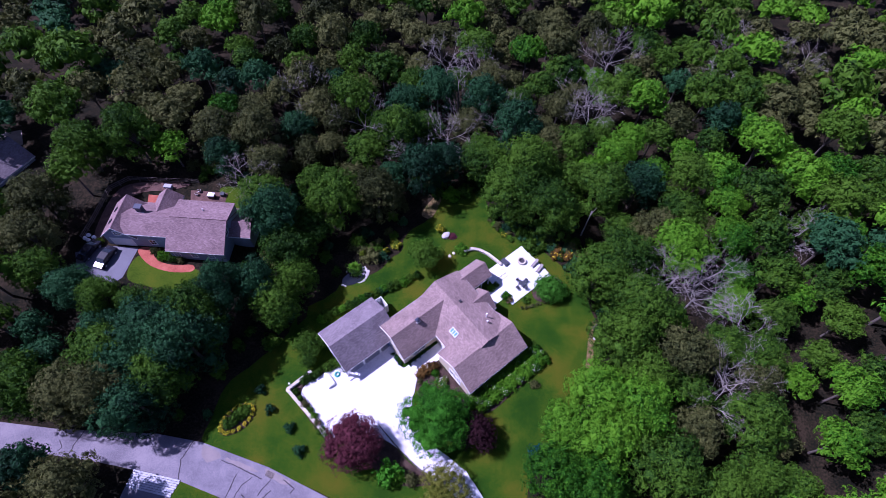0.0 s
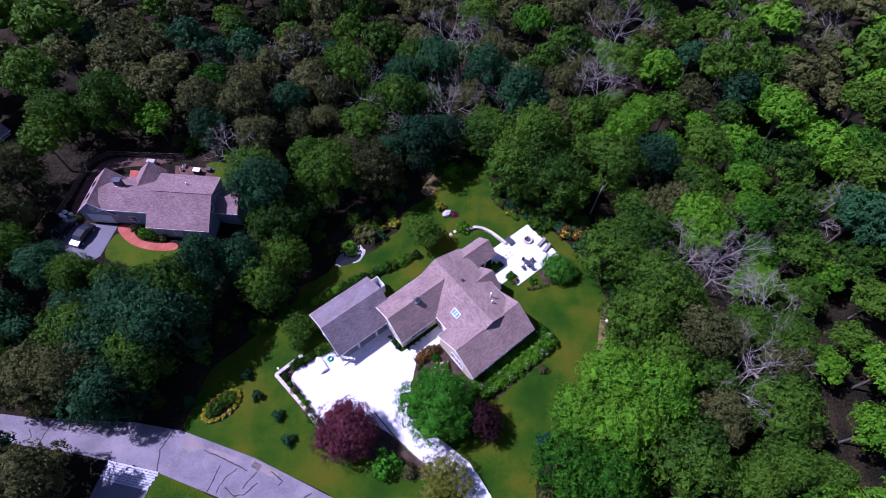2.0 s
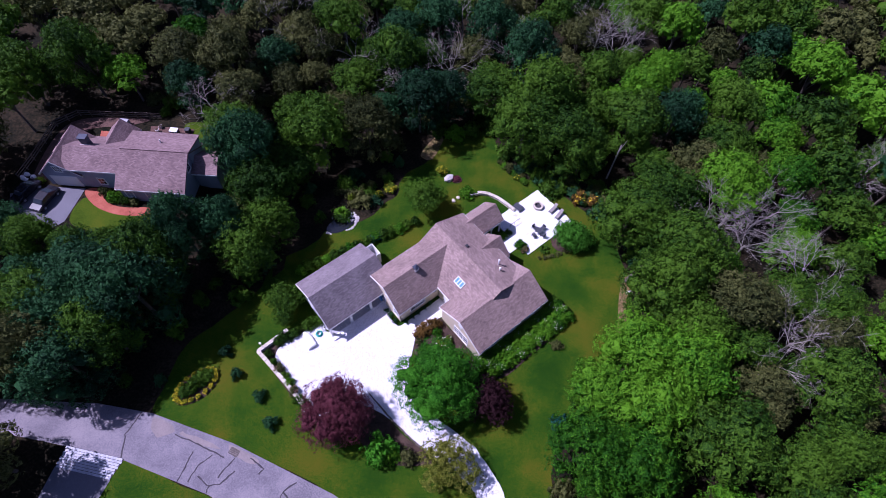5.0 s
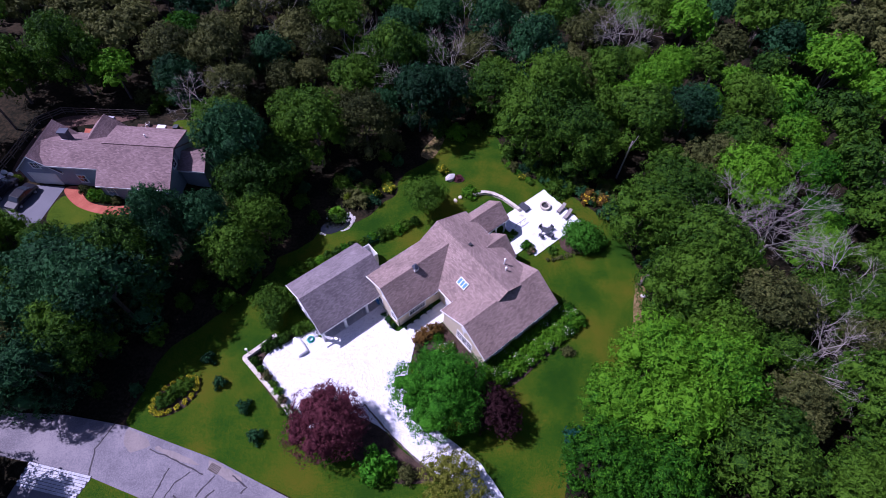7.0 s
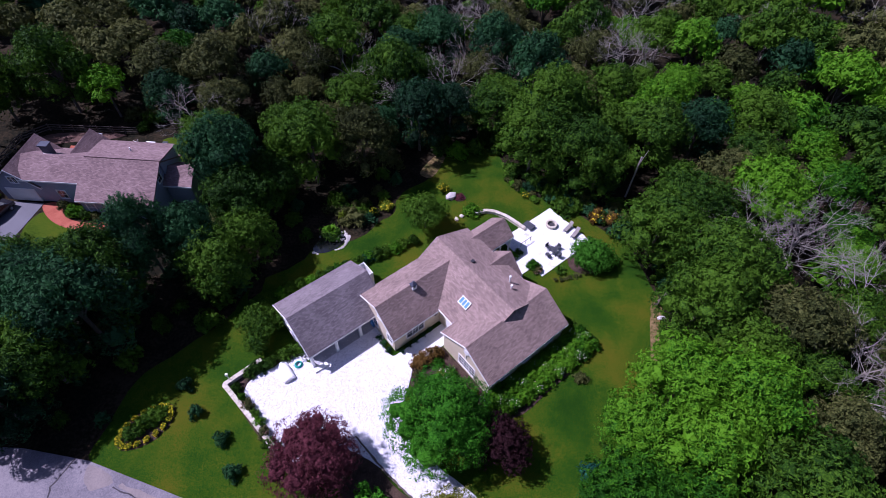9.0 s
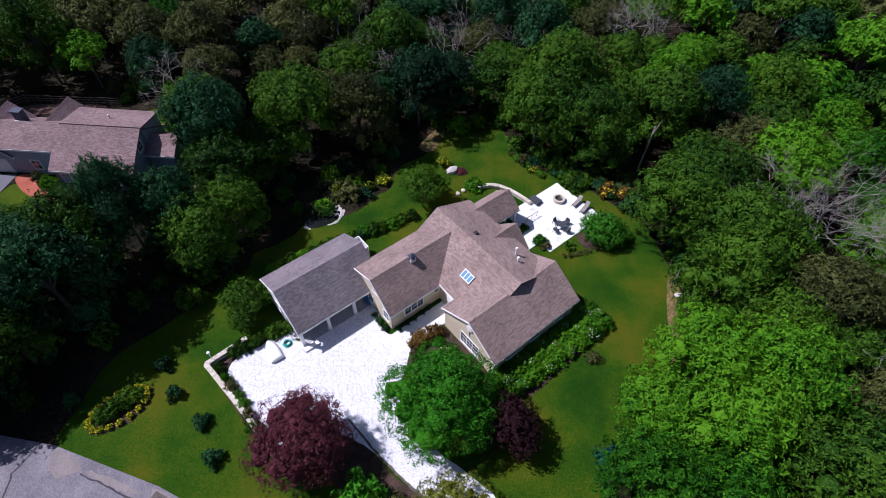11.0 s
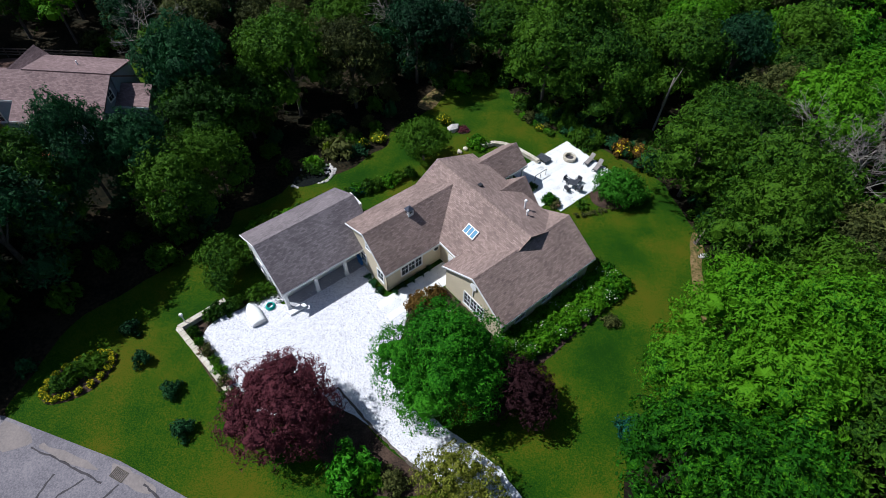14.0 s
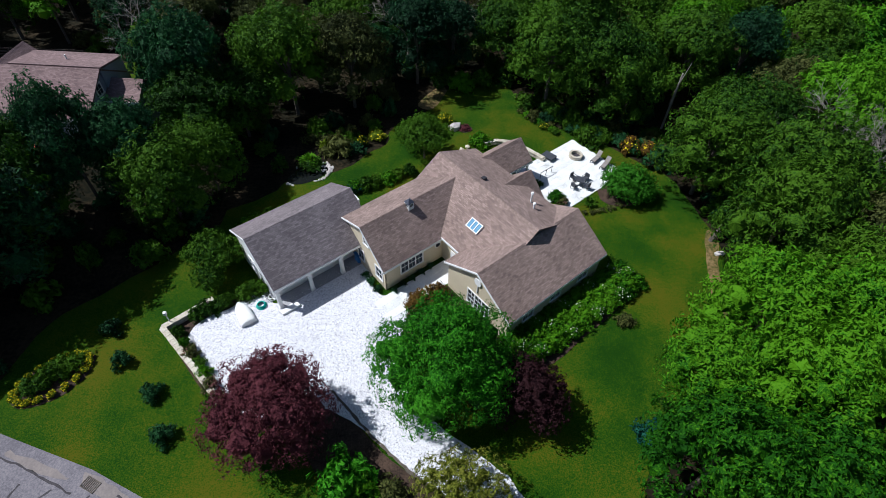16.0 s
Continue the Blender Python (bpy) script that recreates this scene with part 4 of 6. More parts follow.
def shrub(x, y, r, h, mat, label, category="shrub", group="", bloom=None, name="shrub", leaf=0.13, n=520, seed=0):
    """A rounded bush: foliage over short stems, and blooms where it flowers. Alike bushes share their meshes."""
    key = (mat.name, bloom.name if bloom else "", leaf, n, seed)
    if key not in SHRUBS:
        rnd = random.Random(len(SHRUBS) + 400)
        me, ls = crown_mesh("foliage", rnd, 1.0, 1.15, 8, n, leaf, mat, 0.5)
        bm = bmesh.new()
        for a, b, c, q in ls[:6]:
            tube(bm, (a * 0.1, b * 0.1, -0.15), (a * 0.7, b * 0.7, c), 0.035, 0.015, 5)
        stem = mesh_of("stem", bm, M_BARK)
        flower = None
        if bloom:
            gen = np.random.default_rng(len(SHRUBS))
            bm = bmesh.new()
            for a, b, c, q in ls:
                for _ in range(5 if n > 200 else 10):
                    d = gen.normal(size=3)
                    d[2] = abs(d[2])
                    d = d / np.linalg.norm(d) * q * 1.02
                    bmesh.ops.create_icosphere(bm, subdivisions=1, radius=0.05 + 0.05 * gen.random(), matrix=Matrix.Translation((a + d[0], b + d[1], c + d[2])))
            flower = mesh_of("bloom_cluster", bm, bloom)
        SHRUBS[key] = (me, stem, flower)
    me, stem, flower = SHRUBS[key]
    t = thing(name, label, category, Matrix.Translation((x, y, gz(x, y) + 0.02)) @ Matrix.Rotation((x * 7 + y * 3) % 6.28, 4, "Z") @ Matrix.Diagonal((r, r, h, 1)), group)
    for nm, m in (("stem", stem), ("foliage", me), ("bloom_cluster", flower)):
        if m:
            o = new(nm, m)
            o.parent = t
            if nm == "bloom_cluster":
                tagged(o, kind="stuff")
    return t


def row_of(n, a, b, jitter, seed):
    rnd = random.Random(seed)
    for i in range(n):
        t = i / max(1, n - 1)
        yield a[0] + (b[0] - a[0]) * t + rnd.uniform(-jitter, jitter), a[1] + (b[1] - a[1]) * t + rnd.uniform(-jitter, jitter), rnd


def ring(cx, cy, rx, ry, turn=0.0, n=14):
    c, s = math.cos(radians(turn)), math.sin(radians(turn))
    return [(cx + rx * math.cos(k) * c - ry * math.sin(k) * s, cy + rx * math.cos(k) * s + ry * math.sin(k) * c) for k in (6.2832 * i / n for i in range(n))]


BED = 0
for pts, mat, label in (
    ([(-22.6, 24.3), (-20.0, 26.7), (-16.5, 28.9), (-15.6, 28.3), (-18.5, 26), (-20.6, 24.0), (-15.6, 17.2), (-14.6, 16.3), (-15.3, 15.9)], M_MULCH, "mulched planting strip inside the stone wall"),
    (ring(-30.1, 19.9, 3.1, 1.9, 42), M_MULCH, "mulched oval flower bed in the lawn"),
    ([(-3.0, 26.7), (-1.6, 28.6), (0.8, 29.4), (2.0, 28.2), (5.9, 23.9), (5.6, 21.8), (3.5, 21), (-1.5, 22.5)], M_MULCH, "mulched bed before the south gable"),
    ([(5.8, 23.6), (8.6, 21.0), (13.5, 24.6), (18.9, 29.6), (17.6, 32.4), (15.8, 31.2), (11.0, 27.4)], M_MULCH, "mulched border along the south wing"),
    ([(-8.4, 19.3), (-4.8, 15.0), (-1.6, 12.5), (0.6, 11.2), (-1, 10.4), (-6, 10.8), (-9.5, 14.5)], M_MULCH, "mulched bed along the drive's edge"),
    (ring(20.6, 42.9, 3.2, 2.3, 35), M_MULCH, "mulched bed round the grassy bush"),
    (ring(3.5, 54.0, 0.95, 0.8), M_MULCH, "small mulched ring beside the boulder"),
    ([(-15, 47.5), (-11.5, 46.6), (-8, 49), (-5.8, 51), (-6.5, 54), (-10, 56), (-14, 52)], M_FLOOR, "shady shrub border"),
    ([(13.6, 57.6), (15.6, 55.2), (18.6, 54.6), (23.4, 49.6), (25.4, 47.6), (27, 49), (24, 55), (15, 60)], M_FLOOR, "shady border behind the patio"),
    ([(26.2, 24.5), (27.0, 31), (28.6, 36), (27.6, 36.6), (26.4, 33), (25.2, 28), (24.2, 24)], M_SAND, "strip of bare sandy soil at the lawn's edge"),
    ([(-0.6, 58.2), (1.4, 62.6), (0.2, 63.5), (-2.4, 59.4)], M_SAND, "strip of bare soil by the back lawn"),
):
    BED += 1
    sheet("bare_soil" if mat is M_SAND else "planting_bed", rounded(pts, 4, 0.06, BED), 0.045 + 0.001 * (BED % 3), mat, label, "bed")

# four clipped balls and the flower oval
for x, y, r in ((-27.2, 24.3, 0.95), (-25.2, 21.3, 0.9), (-21.8, 18.5, 0.95), (-19.8, 15.2, 1.05)):
    shrub(x, y, r, 1.1, L_DEEP, "clipped round dark green shrub on the lawn", group="round lawn shrubs", leaf=0.12)
for x, y, r, h in ((-31.1, 19.1, 1.2, 0.9), (-29.2, 20.9, 1.3, 1.1), (-30.1, 20.1, 1.1, 1.3)):
    shrub(x, y, r, h, L_OAK, "leafy green shrub in the oval bed", group="oval bed shrubs")
for x, y in ring(-30.1, 19.9, 2.75, 1.5, 42, 18):
    shrub(x, y, 0.42, 0.5, L_LIME, "clump of yellow flowers edging the oval bed", "flowers", "yellow flower clumps", M_YELLOW, "flower_clump", 0.16, 160)

# planting along the retaining wall
for i, (x, y, rnd) in enumerate(row_of(9, (-21.6, 24.0), (-15.2, 16.4), 0.15, 3)):
    k = i % 3
    shrub(x, y, rnd.uniform(0.55, 0.9), rnd.uniform(0.6, 1.0), (L_OAK, L_BRIGHT, L_OLIVE)[k], "dusky flowering shrub inside the stone wall" if k == 2 else "green shrub inside the stone wall", group="wall border shrubs", bloom=M_PINK if k == 2 else None)
for i, (x, y, rnd) in enumerate(row_of(7, (-20.6, 26.0), (-15.8, 28.9), 0.25, 4)):
    shrub(x, y, rnd.uniform(0.7, 1.05), rnd.uniform(0.8, 1.2), L_OAK, "dark green shrub beside the garage end", group="garage end shrubs")

# bed before the south gable
for x, y, r, h, m, b, l in ((-1.6, 27.3, 1.3, 1.0, L_RUST, None, "rust-tinged spreading shrub in the front bed"), (0.1, 28.4, 1.1, 1.1, L_RUST, None, "rust-tinged spreading shrub in the front bed"), (-2.1, 25.9, 0.6, 0.6, L_OLIVE, M_PINK, "dusky flowering shrub in the front bed"), (1.5, 25.4, 1.2, 1.0, L_LIME, M_PALE, "pale variegated shrub in the front bed"),
                            (3.3, 24.1, 0.55, 0.7, L_LIME, None, "clipped lime-green ball in the front bed"), (4.4, 23.8, 0.55, 0.7, L_LIME, None, "clipped lime-green ball in the front bed"), (0.4, 27.2, 0.8, 0.9, L_BRIGHT, None, "green shrub in the front bed"), (-1.2, 24.6, 1.1, 0.9, L_BRIGHT, None, "green shrub in the front bed")):
    shrub(x, y, r, h, m, l, bloom=b)
for u, v, r in ((-0.5, 0.3, 0.5), (-0.55, 1.3, 0.55), (-0.5, 2.3, 0.45), (0.6, -0.85, 0.4), (1.6, -0.7, 0.4), (2.7, -0.65, 0.45), (3.8, -0.6, 0.4), (4.9, -0.6, 0.4)):
    p = at_house(u, v)
    shrub(p.x, p.y, r, 0.5, L_DEEP, "low dark shrub at the foot of the wall", group="foundation shrubs", n=260)

# flowering border along the south wing
rnd_h = random.Random(17)
for i in range(54):
    t = (i // 3) / 17
    x, y = 6.6 + 11.3 * t, 22.3 + 8.2 * t
    o = (-1.1, 0.0, 1.1)[i % 3] + rnd_h.uniform(-0.2, 0.2)
    shrub(x + 0.64 * o, y - 0.77 * o, rnd_h.uniform(0.85, 1.1), rnd_h.uniform(0.9, 1.2), L_BRIGHT, "leafy hydrangea with scattered pale blooms" if i % 4 == 0 else "leafy bright green hydrangea", group="south border hydrangeas", bloom=M_PALE if i % 4 == 0 else None, leaf=0.14, seed=i % 2)

# hedge row at the back, shrubs beyond
for i, (x, y, rnd) in enumerate(row_of(15, (-19.2, 36.6), (-3.0, 45.4), 0.15, 6)):
    shrub(x, y, rnd.uniform(0.85, 1.1), rnd.uniform(0.9, 1.2), L_OAK if i % 3 else L_BRIGHT, "rounded hedge shrub behind the garage", group="back hedge shrubs", seed=i % 2)
for i in range(16):
    a = random.Random(60 + i)
    x, y = a.uniform(-13.5, -6.6), 0
    y = 47.6 + (x + 13.5) * 0.5 + a.uniform(0, 4.5)
    shrub(x, y, a.uniform(0.6, 1.2), a.uniform(0.7, 1.5), (L_OLIVE, L_OAK, L_LIME, L_OAK)[i % 4], "wild shrub in the shady border", group="shady border shrubs", bloom=M_YELLOW if i % 7 == 2 else None)
for x, y, r, h, m, b, l in ((1.0, 55.4, 1.0, 1.1, L_LIME, M_YELLOW, "yellow-flowering shrub by the boulder"), (5.2, 51.0, 1.4, 1.3, L_BRIGHT, None, "bright green shrub by the curved wall"), (-9.3, 42.0, 0.9, 0.9, L_SPRUCE, None, "blue-green low shrub behind the garage"), (-8.2, 42.6, 0.8, 0.8, L_SPRUCE, None, "blue-green low shrub behind the garage"),
                            (3.4, 63.6, 1.9, 1.9, L_BRIGHT, None, "leafy shrub at the back of the lawn"), (6.2, 64.2, 1.9, 2.0, L_OAK, None, "leafy shrub at the back of the lawn"), (11.6, 58.4, 1.1, 1.2, L_OAK, None, "shrub in the border by the lawn"), (12.4, 56.4, 1.0, 1.0, L_OLIVE, None, "shrub in the border by the lawn"), (13.4, 54.4, 0.7, 0.6, L_LIME, M_YELLOW, "yellow-flowering plant by the lawn"),
                            (22.9, 50.0, 1.4, 1.5, L_RUST, M_YELLOW, "golden flowering shrub behind the patio"), (25.2, 49.6, 1.3, 1.3, L_RUST, M_YELLOW, "golden flowering shrub behind the patio"), (20.6, 52.6, 1.2, 1.3, L_OAK, None, "dark shrub behind the patio"), (18.0, 53.6, 1.1, 1.2, L_OAK, None, "dark shrub behind the patio"),
                            (16.6, 25.5, 0.9, 0.7, L_OLIVE, None, "small open shrub on the lawn"), (17.9, 17.7, 0.7, 0.6, L_OAK, None, "small shrub at the lawn's edge"), (-6.4, 12.1, 2.1, 2.6, L_FRESH, None, "round bright green shrub under the copper maple"), (-4.9, 11.6, 1.3, 1.5, L_BRIGHT, None, "round bright green shrub beside the drive"), (-3.0, 11.3, 1.2, 1.3, L_OLIVE, None, "olive shrub beside the drive"),
                            (12.9, 41.4, 1.0, 0.9, L_BRIGHT, None, "green shrub beside the patio"), (13.5, 40.5, 0.7, 0.7, L_OLIVE, M_PINK, "pink-flowered shrub beside the patio"), (10.4, 43.0, 0.8, 0.6, L_BRIGHT, None, "low green shrub by the porch"), (11.2, 43.6, 0.7, 0.5, L_OAK, None, "low green shrub by the porch")):
    shrub(x, y, r, h, m, l, bloom=b)
for x, y, rnd in row_of(7, (15.6, 39.2), (19.6, 40.2), 0.15, 9):
    shrub(x, y, rnd.uniform(0.35, 0.55), 0.4, L_OLIVE, "low edging plant by the patio", "plant", "patio edging plants", name="edging_plant", n=160)
for x, y, rnd in row_of(9, (16.8, 32.6), (19.2, 30.2), 0.3, 12):
    shrub(x, y, rnd.uniform(0.4, 0.6), 0.5, L_OAK, "small mixed plant at the east end", "plant", "east end plants", name="edging_plant", n=160)


for i, (x, y, rnd) in enumerate(row_of(9, (11.2, 57.6), (14.6, 53.6), 0.3, 21)):
    shrub(x, y, rnd.uniform(0.6, 0.85), 0.6, (L_OLIVE, L_BRIGHT, L_OAK)[i % 3], "low leafy plant edging the back lawn", "plant", "back lawn edging plants", name="edging_plant", n=200)
for i, (x, y, rnd) in enumerate(row_of(14, (13.6, 57.2), (23.6, 49.6), 0.9, 22)):
    shrub(x, y, rnd.uniform(0.9, 1.4), rnd.uniform(0.8, 1.4), (L_OAK, L_DEEP)[i % 2], "dark leafy shrub in the shady border", group="patio border shrubs")
shrub(3.5, 54.0, 0.85, 0.4, L_RED, "low dark red plant in the ring beside the boulder", "plant", name="edging_plant")


def spray_bush(x, y, r, h, mat, label, blades=900, seed=3):
    """A fountain of narrow arching leaves."""
    gen = np.random.default_rng(seed)
    vs, fs = [], []
    for i in range(blades):
        a, lean = gen.uniform(0, 6.283), abs(gen.normal(0.5, 0.32))
        d = np.array([math.cos(a), math.sin(a)])
        reach, top = r * min(1.1, lean + 0.1), h * gen.uniform(0.6, 1.0)
        side = np.array([-d[1], d[0]]) * 0.05
        pts = [(d * reach * s * s + d * 0.15 * s, top * (s * 1.25 - 0.45 * s ** 3 * min(1.2, lean * 1.6))) for s in (0.25, 0.6, 0.85, 1.05)]
        b = len(vs)
        for (p, z), w in zip(pts, (1.0, 1.4, 1.0, 0.1)):
            vs += [(*(p - side * w), z), (*(p + side * w), z)]
        fs += [(b + 2 * k, b + 2 * k + 1, b + 2 * k + 3, b + 2 * k + 2) for k in range(3)]
    me = bpy.data.meshes.new("foliage")
    me.from_pydata([tuple(map(float, v)) for v in vs], [], fs)
    me.materials.append(mat)
    t = thing("ornamental_bush", label, "shrub", Matrix.Translation((x, y, 0.03)))
    new("foliage", me).parent = t
    bm = bmesh.new()
    bmesh.ops.create_icosphere(bm, subdivisions=2, radius=1, matrix=Matrix.Diagonal((r * 0.55, r * 0.55, h * 0.55, 1)))
    part("root_clump", bm, mat, t)
    return t


plant_tree(tree_kit(312, 2.9, 3.8, 6000, 0.12, L_BUSH, 15, 0.6, None, 9), 20.6, 42.2, "large rounded feathery green bush beside the patio", "shrub", name="ornamental_bush")
spray_bush(-14.3, 46.7, 1.0, 1.3, L_BRIGHT, "tuft of reeds beside the pond", 300, 5)
spray_bush(16.3, 40.6, 0.7, 0.8, L_OAK, "spiky plant at the patio corner", 140, 6)
plant_tree(tree_kit(311, 1.5, 2.6, 900, 0.17, L_SPRUCE, 9, 0.6), 15.7, 14.7, "blue-green spruce shrub at the lawn's edge", "shrub", name="spruce")


# undergrowth where the wood meets the clearings
rnd_u = random.Random(77)
made = 0
while made < 190:
    x, y = (rnd_u.uniform(-48, 36), rnd_u.uniform(6, 76)) if made < 120 else (rnd_u.uniform(11, 33), rnd_u.uniform(12, 62))
    d = min(off_edge(x, y, CLEAR), off_edge(x, y, NB_CLEAR))
    if inside(x, y, CLEAR) or inside(x, y, NB_CLEAR) or d < 0.5 or d > 11 or inside(x, y, ROAD) or off_edge(x, y, ROAD) < 2 or (y < 13 and x < -24):
        continue
    shrub(x, y, rnd_u.uniform(0.9, 1.9), rnd_u.uniform(0.9, 2.2), rnd_u.choice((L_OAK, L_DEEP, L_OAK, L_OLIVE)), "dark undergrowth shrub at the wood's edge", group="undergrowth shrubs", leaf=0.2, n=210, seed=made % 2)
    made += 1


# ---- stonework ----
def stone_bm(rnd, sx, sy, sz, rough=0.12):
    bm = bmesh.new()
    bmesh.ops.create_icosphere(bm, subdivisions=1, radius=1)
    for v in bm.verts:
        v.co *= 1 + rnd.uniform(-rough, rough)
        v.co = Vector((v.co.x * sx, v.co.y * sy, v.co.z * sz))
    return bm


def block_mesh(rnd, l, w, h):
    bm = bmesh.new()
    box(bm, -l / 2, -w / 2, 0, l / 2, w / 2, h)
    bevelled(bm, 0.025)
    for v in bm.verts:
        v.co += Vector((rnd.uniform(-0.015, 0.015), rnd.uniform(-0.015, 0.015), rnd.uniform(-0.01, 0.01)))
    return mesh_of("stone", bm, M_STONE)


def stone_wall(path, label, h=0.55, w=0.42, length=0.6):
    wall = thing("stone_wall", label, "wall")
    rnd = random.Random(33)
    kinds = [block_mesh(rnd, length * 0.97, w, h / 2 - 0.01) for _ in range(4)] + [block_mesh(rnd, length * 0.97, w + 0.1, 0.12) for _ in range(3)]
    for (ax, ay), (bx, by) in zip(path, path[1:]):
        d = math.hypot(bx - ax, by - ay)
        n = max(1, round(d / length))
        a = math.degrees(math.atan2(by - ay, bx - ax))
        for c, z in ((0, 0.0), (1, h / 2), (2, h)):
            for i in range(n):
                t = (i + 0.5 + (0.25 if c == 1 else 0)) / n
                if t > 1:
                    continue
                o = new("stone", kinds[rnd.randrange(4) if c < 2 else 4 + rnd.randrange(3)])
                o.parent = wall
                x, y = ax + (bx - ax) * t, ay + (by - ay) * t
                o.matrix_basis = Matrix.Translation((x, y, gz(x, y) + z)) @ pose(0, 0, 0, 0, 0, a + rnd.uniform(-2, 2)) @ Matrix.Diagonal((d / n / length, 1, 1, 1))
    return wall


stone_wall([(-19.6, 27.4), (-23.0, 24.35), (-18.8, 20.2), (-14.9, 16.2)], "low pale stone retaining wall between lawn and shell drive")
stone_wall([(5.6, 50.6), (7.2, 51.1), (8.5, 50.9), (10.1, 50.0), (11.6, 48.6), (12.4, 47.8)], "curved pale stone seat wall leading to the patio", 0.45, 0.4, 0.55)


def boulder(x, y, sx, sy, sz, label, mat=M_ROCK, seed=1, group=""):
    rnd = random.Random(seed)
    ob = new("boulder", mesh_of("boulder", stone_bm(rnd, sx, sy, sz, 0.14), mat))
    ob.matrix_basis = Matrix.Translation((x, y, gz(x, y) + sz * 0.45)) @ pose(0, 0, 0, 0, 0, seed * 37)
    return tagged(ob, label, "rock", group)


boulder(2.2, 54.1, 1.0, 0.75, 0.55, "large pale grey boulder on the back lawn")
boulder(3.0, 49.6, 0.4, 0.35, 0.3, "rounded pale stone by the curved wall", M_STONE, 3)
boulder(3.7, 50.2, 0.35, 0.3, 0.3, "rounded pale stone by the curved wall", M_STONE, 4)
boulder(27.9, 33.6, 0.6, 0.35, 0.25, "grey stone at the lawn's edge", M_ROCK, 5)
sheet("pond", rounded(ring(-14.3, 45.0, 2.4, 1.3, 35), 3), 0.052, M_WATER, "small dark garden pond", "pond")
rnd_p = random.Random(4)
for i in range(46):
    t = i / 46 * 6.283
    e = ring(-14.3, 45.0, 2.5 + rnd_p.uniform(0, 0.4), 1.4 + rnd_p.uniform(0, 0.4), 35, 46)[i]
    if e[0] > -13.4 or rnd_p.random() < 0.22:
        boulder(e[0], e[1], rnd_p.uniform(0.14, 0.3), rnd_p.uniform(0.12, 0.25), rnd_p.uniform(0.1, 0.18), "small pale stone edging the pond", M_ROCK, i + 9, "pond edging stones")
for i in range(30):
    x, y = -12.6 + rnd_p.uniform(-0.9, 0.9), 46.0 + rnd_p.uniform(-0.6, 0.6)
    boulder(x, y, rnd_p.uniform(0.1, 0.22), rnd_p.uniform(0.1, 0.2), 0.1, "small pale stone edging the pond", M_ROCK, i + 80, "pond edging stones")


def quad_strip(path, w, z, mat, name, label, category="", parent=None, seed=0):
    """A narrow uneven band along a line on the ground."""
    rnd = random.Random(seed)
    bm = bmesh.new()
    pts = []
    for (ax, ay), (bx, by) in zip(path, path[1:]):
        n = max(2, int(math.hypot(bx - ax, by - ay) / 0.35))
        pts += [(ax + (bx - ax) * i / n, ay + (by - ay) * i / n) for i in range(n)]
    pts.append(path[-1])
    rows = []
    for i, (x, y) in enumerate(pts):
        a, b = pts[max(0, i - 1)], pts[min(len(pts) - 1, i + 1)]
        d = Vector((b[0] - a[0], b[1] - a[1])).normalized()
        k = w * rnd.uniform(0.6, 1.3) / 2
        x, y = x + rnd.uniform(-0.06, 0.06), y + rnd.uniform(-0.06, 0.06)
        rows.append((bm.verts.new((x - d.y * k, y + d.x * k, z)), bm.verts.new((x + d.y * k, y - d.x * k, z))))
    for (a, b), (c, e) in zip(rows, rows[1:]):
        bm.faces.new((a, b, e, c))
    bmesh.ops.recalc_face_normals(bm, faces=bm.faces)
    ob = part(name, bm, mat, parent)
    return tagged(ob, label, category, kind="structure" if category else "")


# road: seams, cracks, sandy patches, drain, apron
ROADFIT = 0.058
cracks = [[(-36.0, 16.6), (-37.2, 13.9), (-36.8, 11.2)], [(-52.8, 18.0), (-53.6, 15.9), (-54.0, 14.2)], [(-28.6, 12.0), (-29.2, 9.8), (-29.6, 8.7)], [(-26.2, 11.6), (-27.6, 10.4), (-28.4, 8.6)], [(-23.4, 11.2), (-24.6, 9.8), (-25.0, 9.0)],
          [(-27.4, 9.2), (-26.0, 8.2), (-24.6, 8.4), (-23.2, 9.8)], [(-25.8, 8.2), (-26.0, 7.4)], [(-31.2, 13.9), (-28.2, 12.8), (-24.8, 11.3)], [(-15.8, 8.6), (-17.2, 7.6), (-17.6, 6.4)], [(-17.2, 7.6), (-16.4, 6.8)], [(-21.6, 11.2), (-19.8, 10.0), (-20.4, 9.4)], [(-56, 16.6), (-55.2, 15.6), (-55.8, 15.0)]]
for i, c in enumerate(cracks):
    quad_strip(c, 0.16, ROADFIT, M_CRACK, "road_crack", "dark tar-filled crack in the road", "crack", seed=i)
for i, (pts, l) in enumerate((([(-34.4, 16.0), (-32.2, 15.2), (-31.4, 14.2), (-33.2, 13.6), (-34.2, 14.4)], "pale sandy patch worn into the road"), ([(-24.4, 12.7), (-22.6, 12.1), (-20.6, 10.9), (-21.4, 10.6), (-24.0, 11.8)], "broken sandy road edge by the drain"), ([(-30.5, 14.2), (-26.5, 12.9), (-25.6, 12.2), (-29.6, 13.4)], "pale sandy streak on the road"))):
    sheet("road_patch", rounded(pts, 4, 0.1, i), 0.056 + 0.001 * i, M_ROADPATCH, l, "road patch")
dr = thing("drain_grate", "rusty storm drain grate at the road's edge", "drain", Matrix.Translation((-23.7, 11.9, 0.06)) @ pose(0, 0, 0, 0, 0, -25))
bm = bmesh.new()
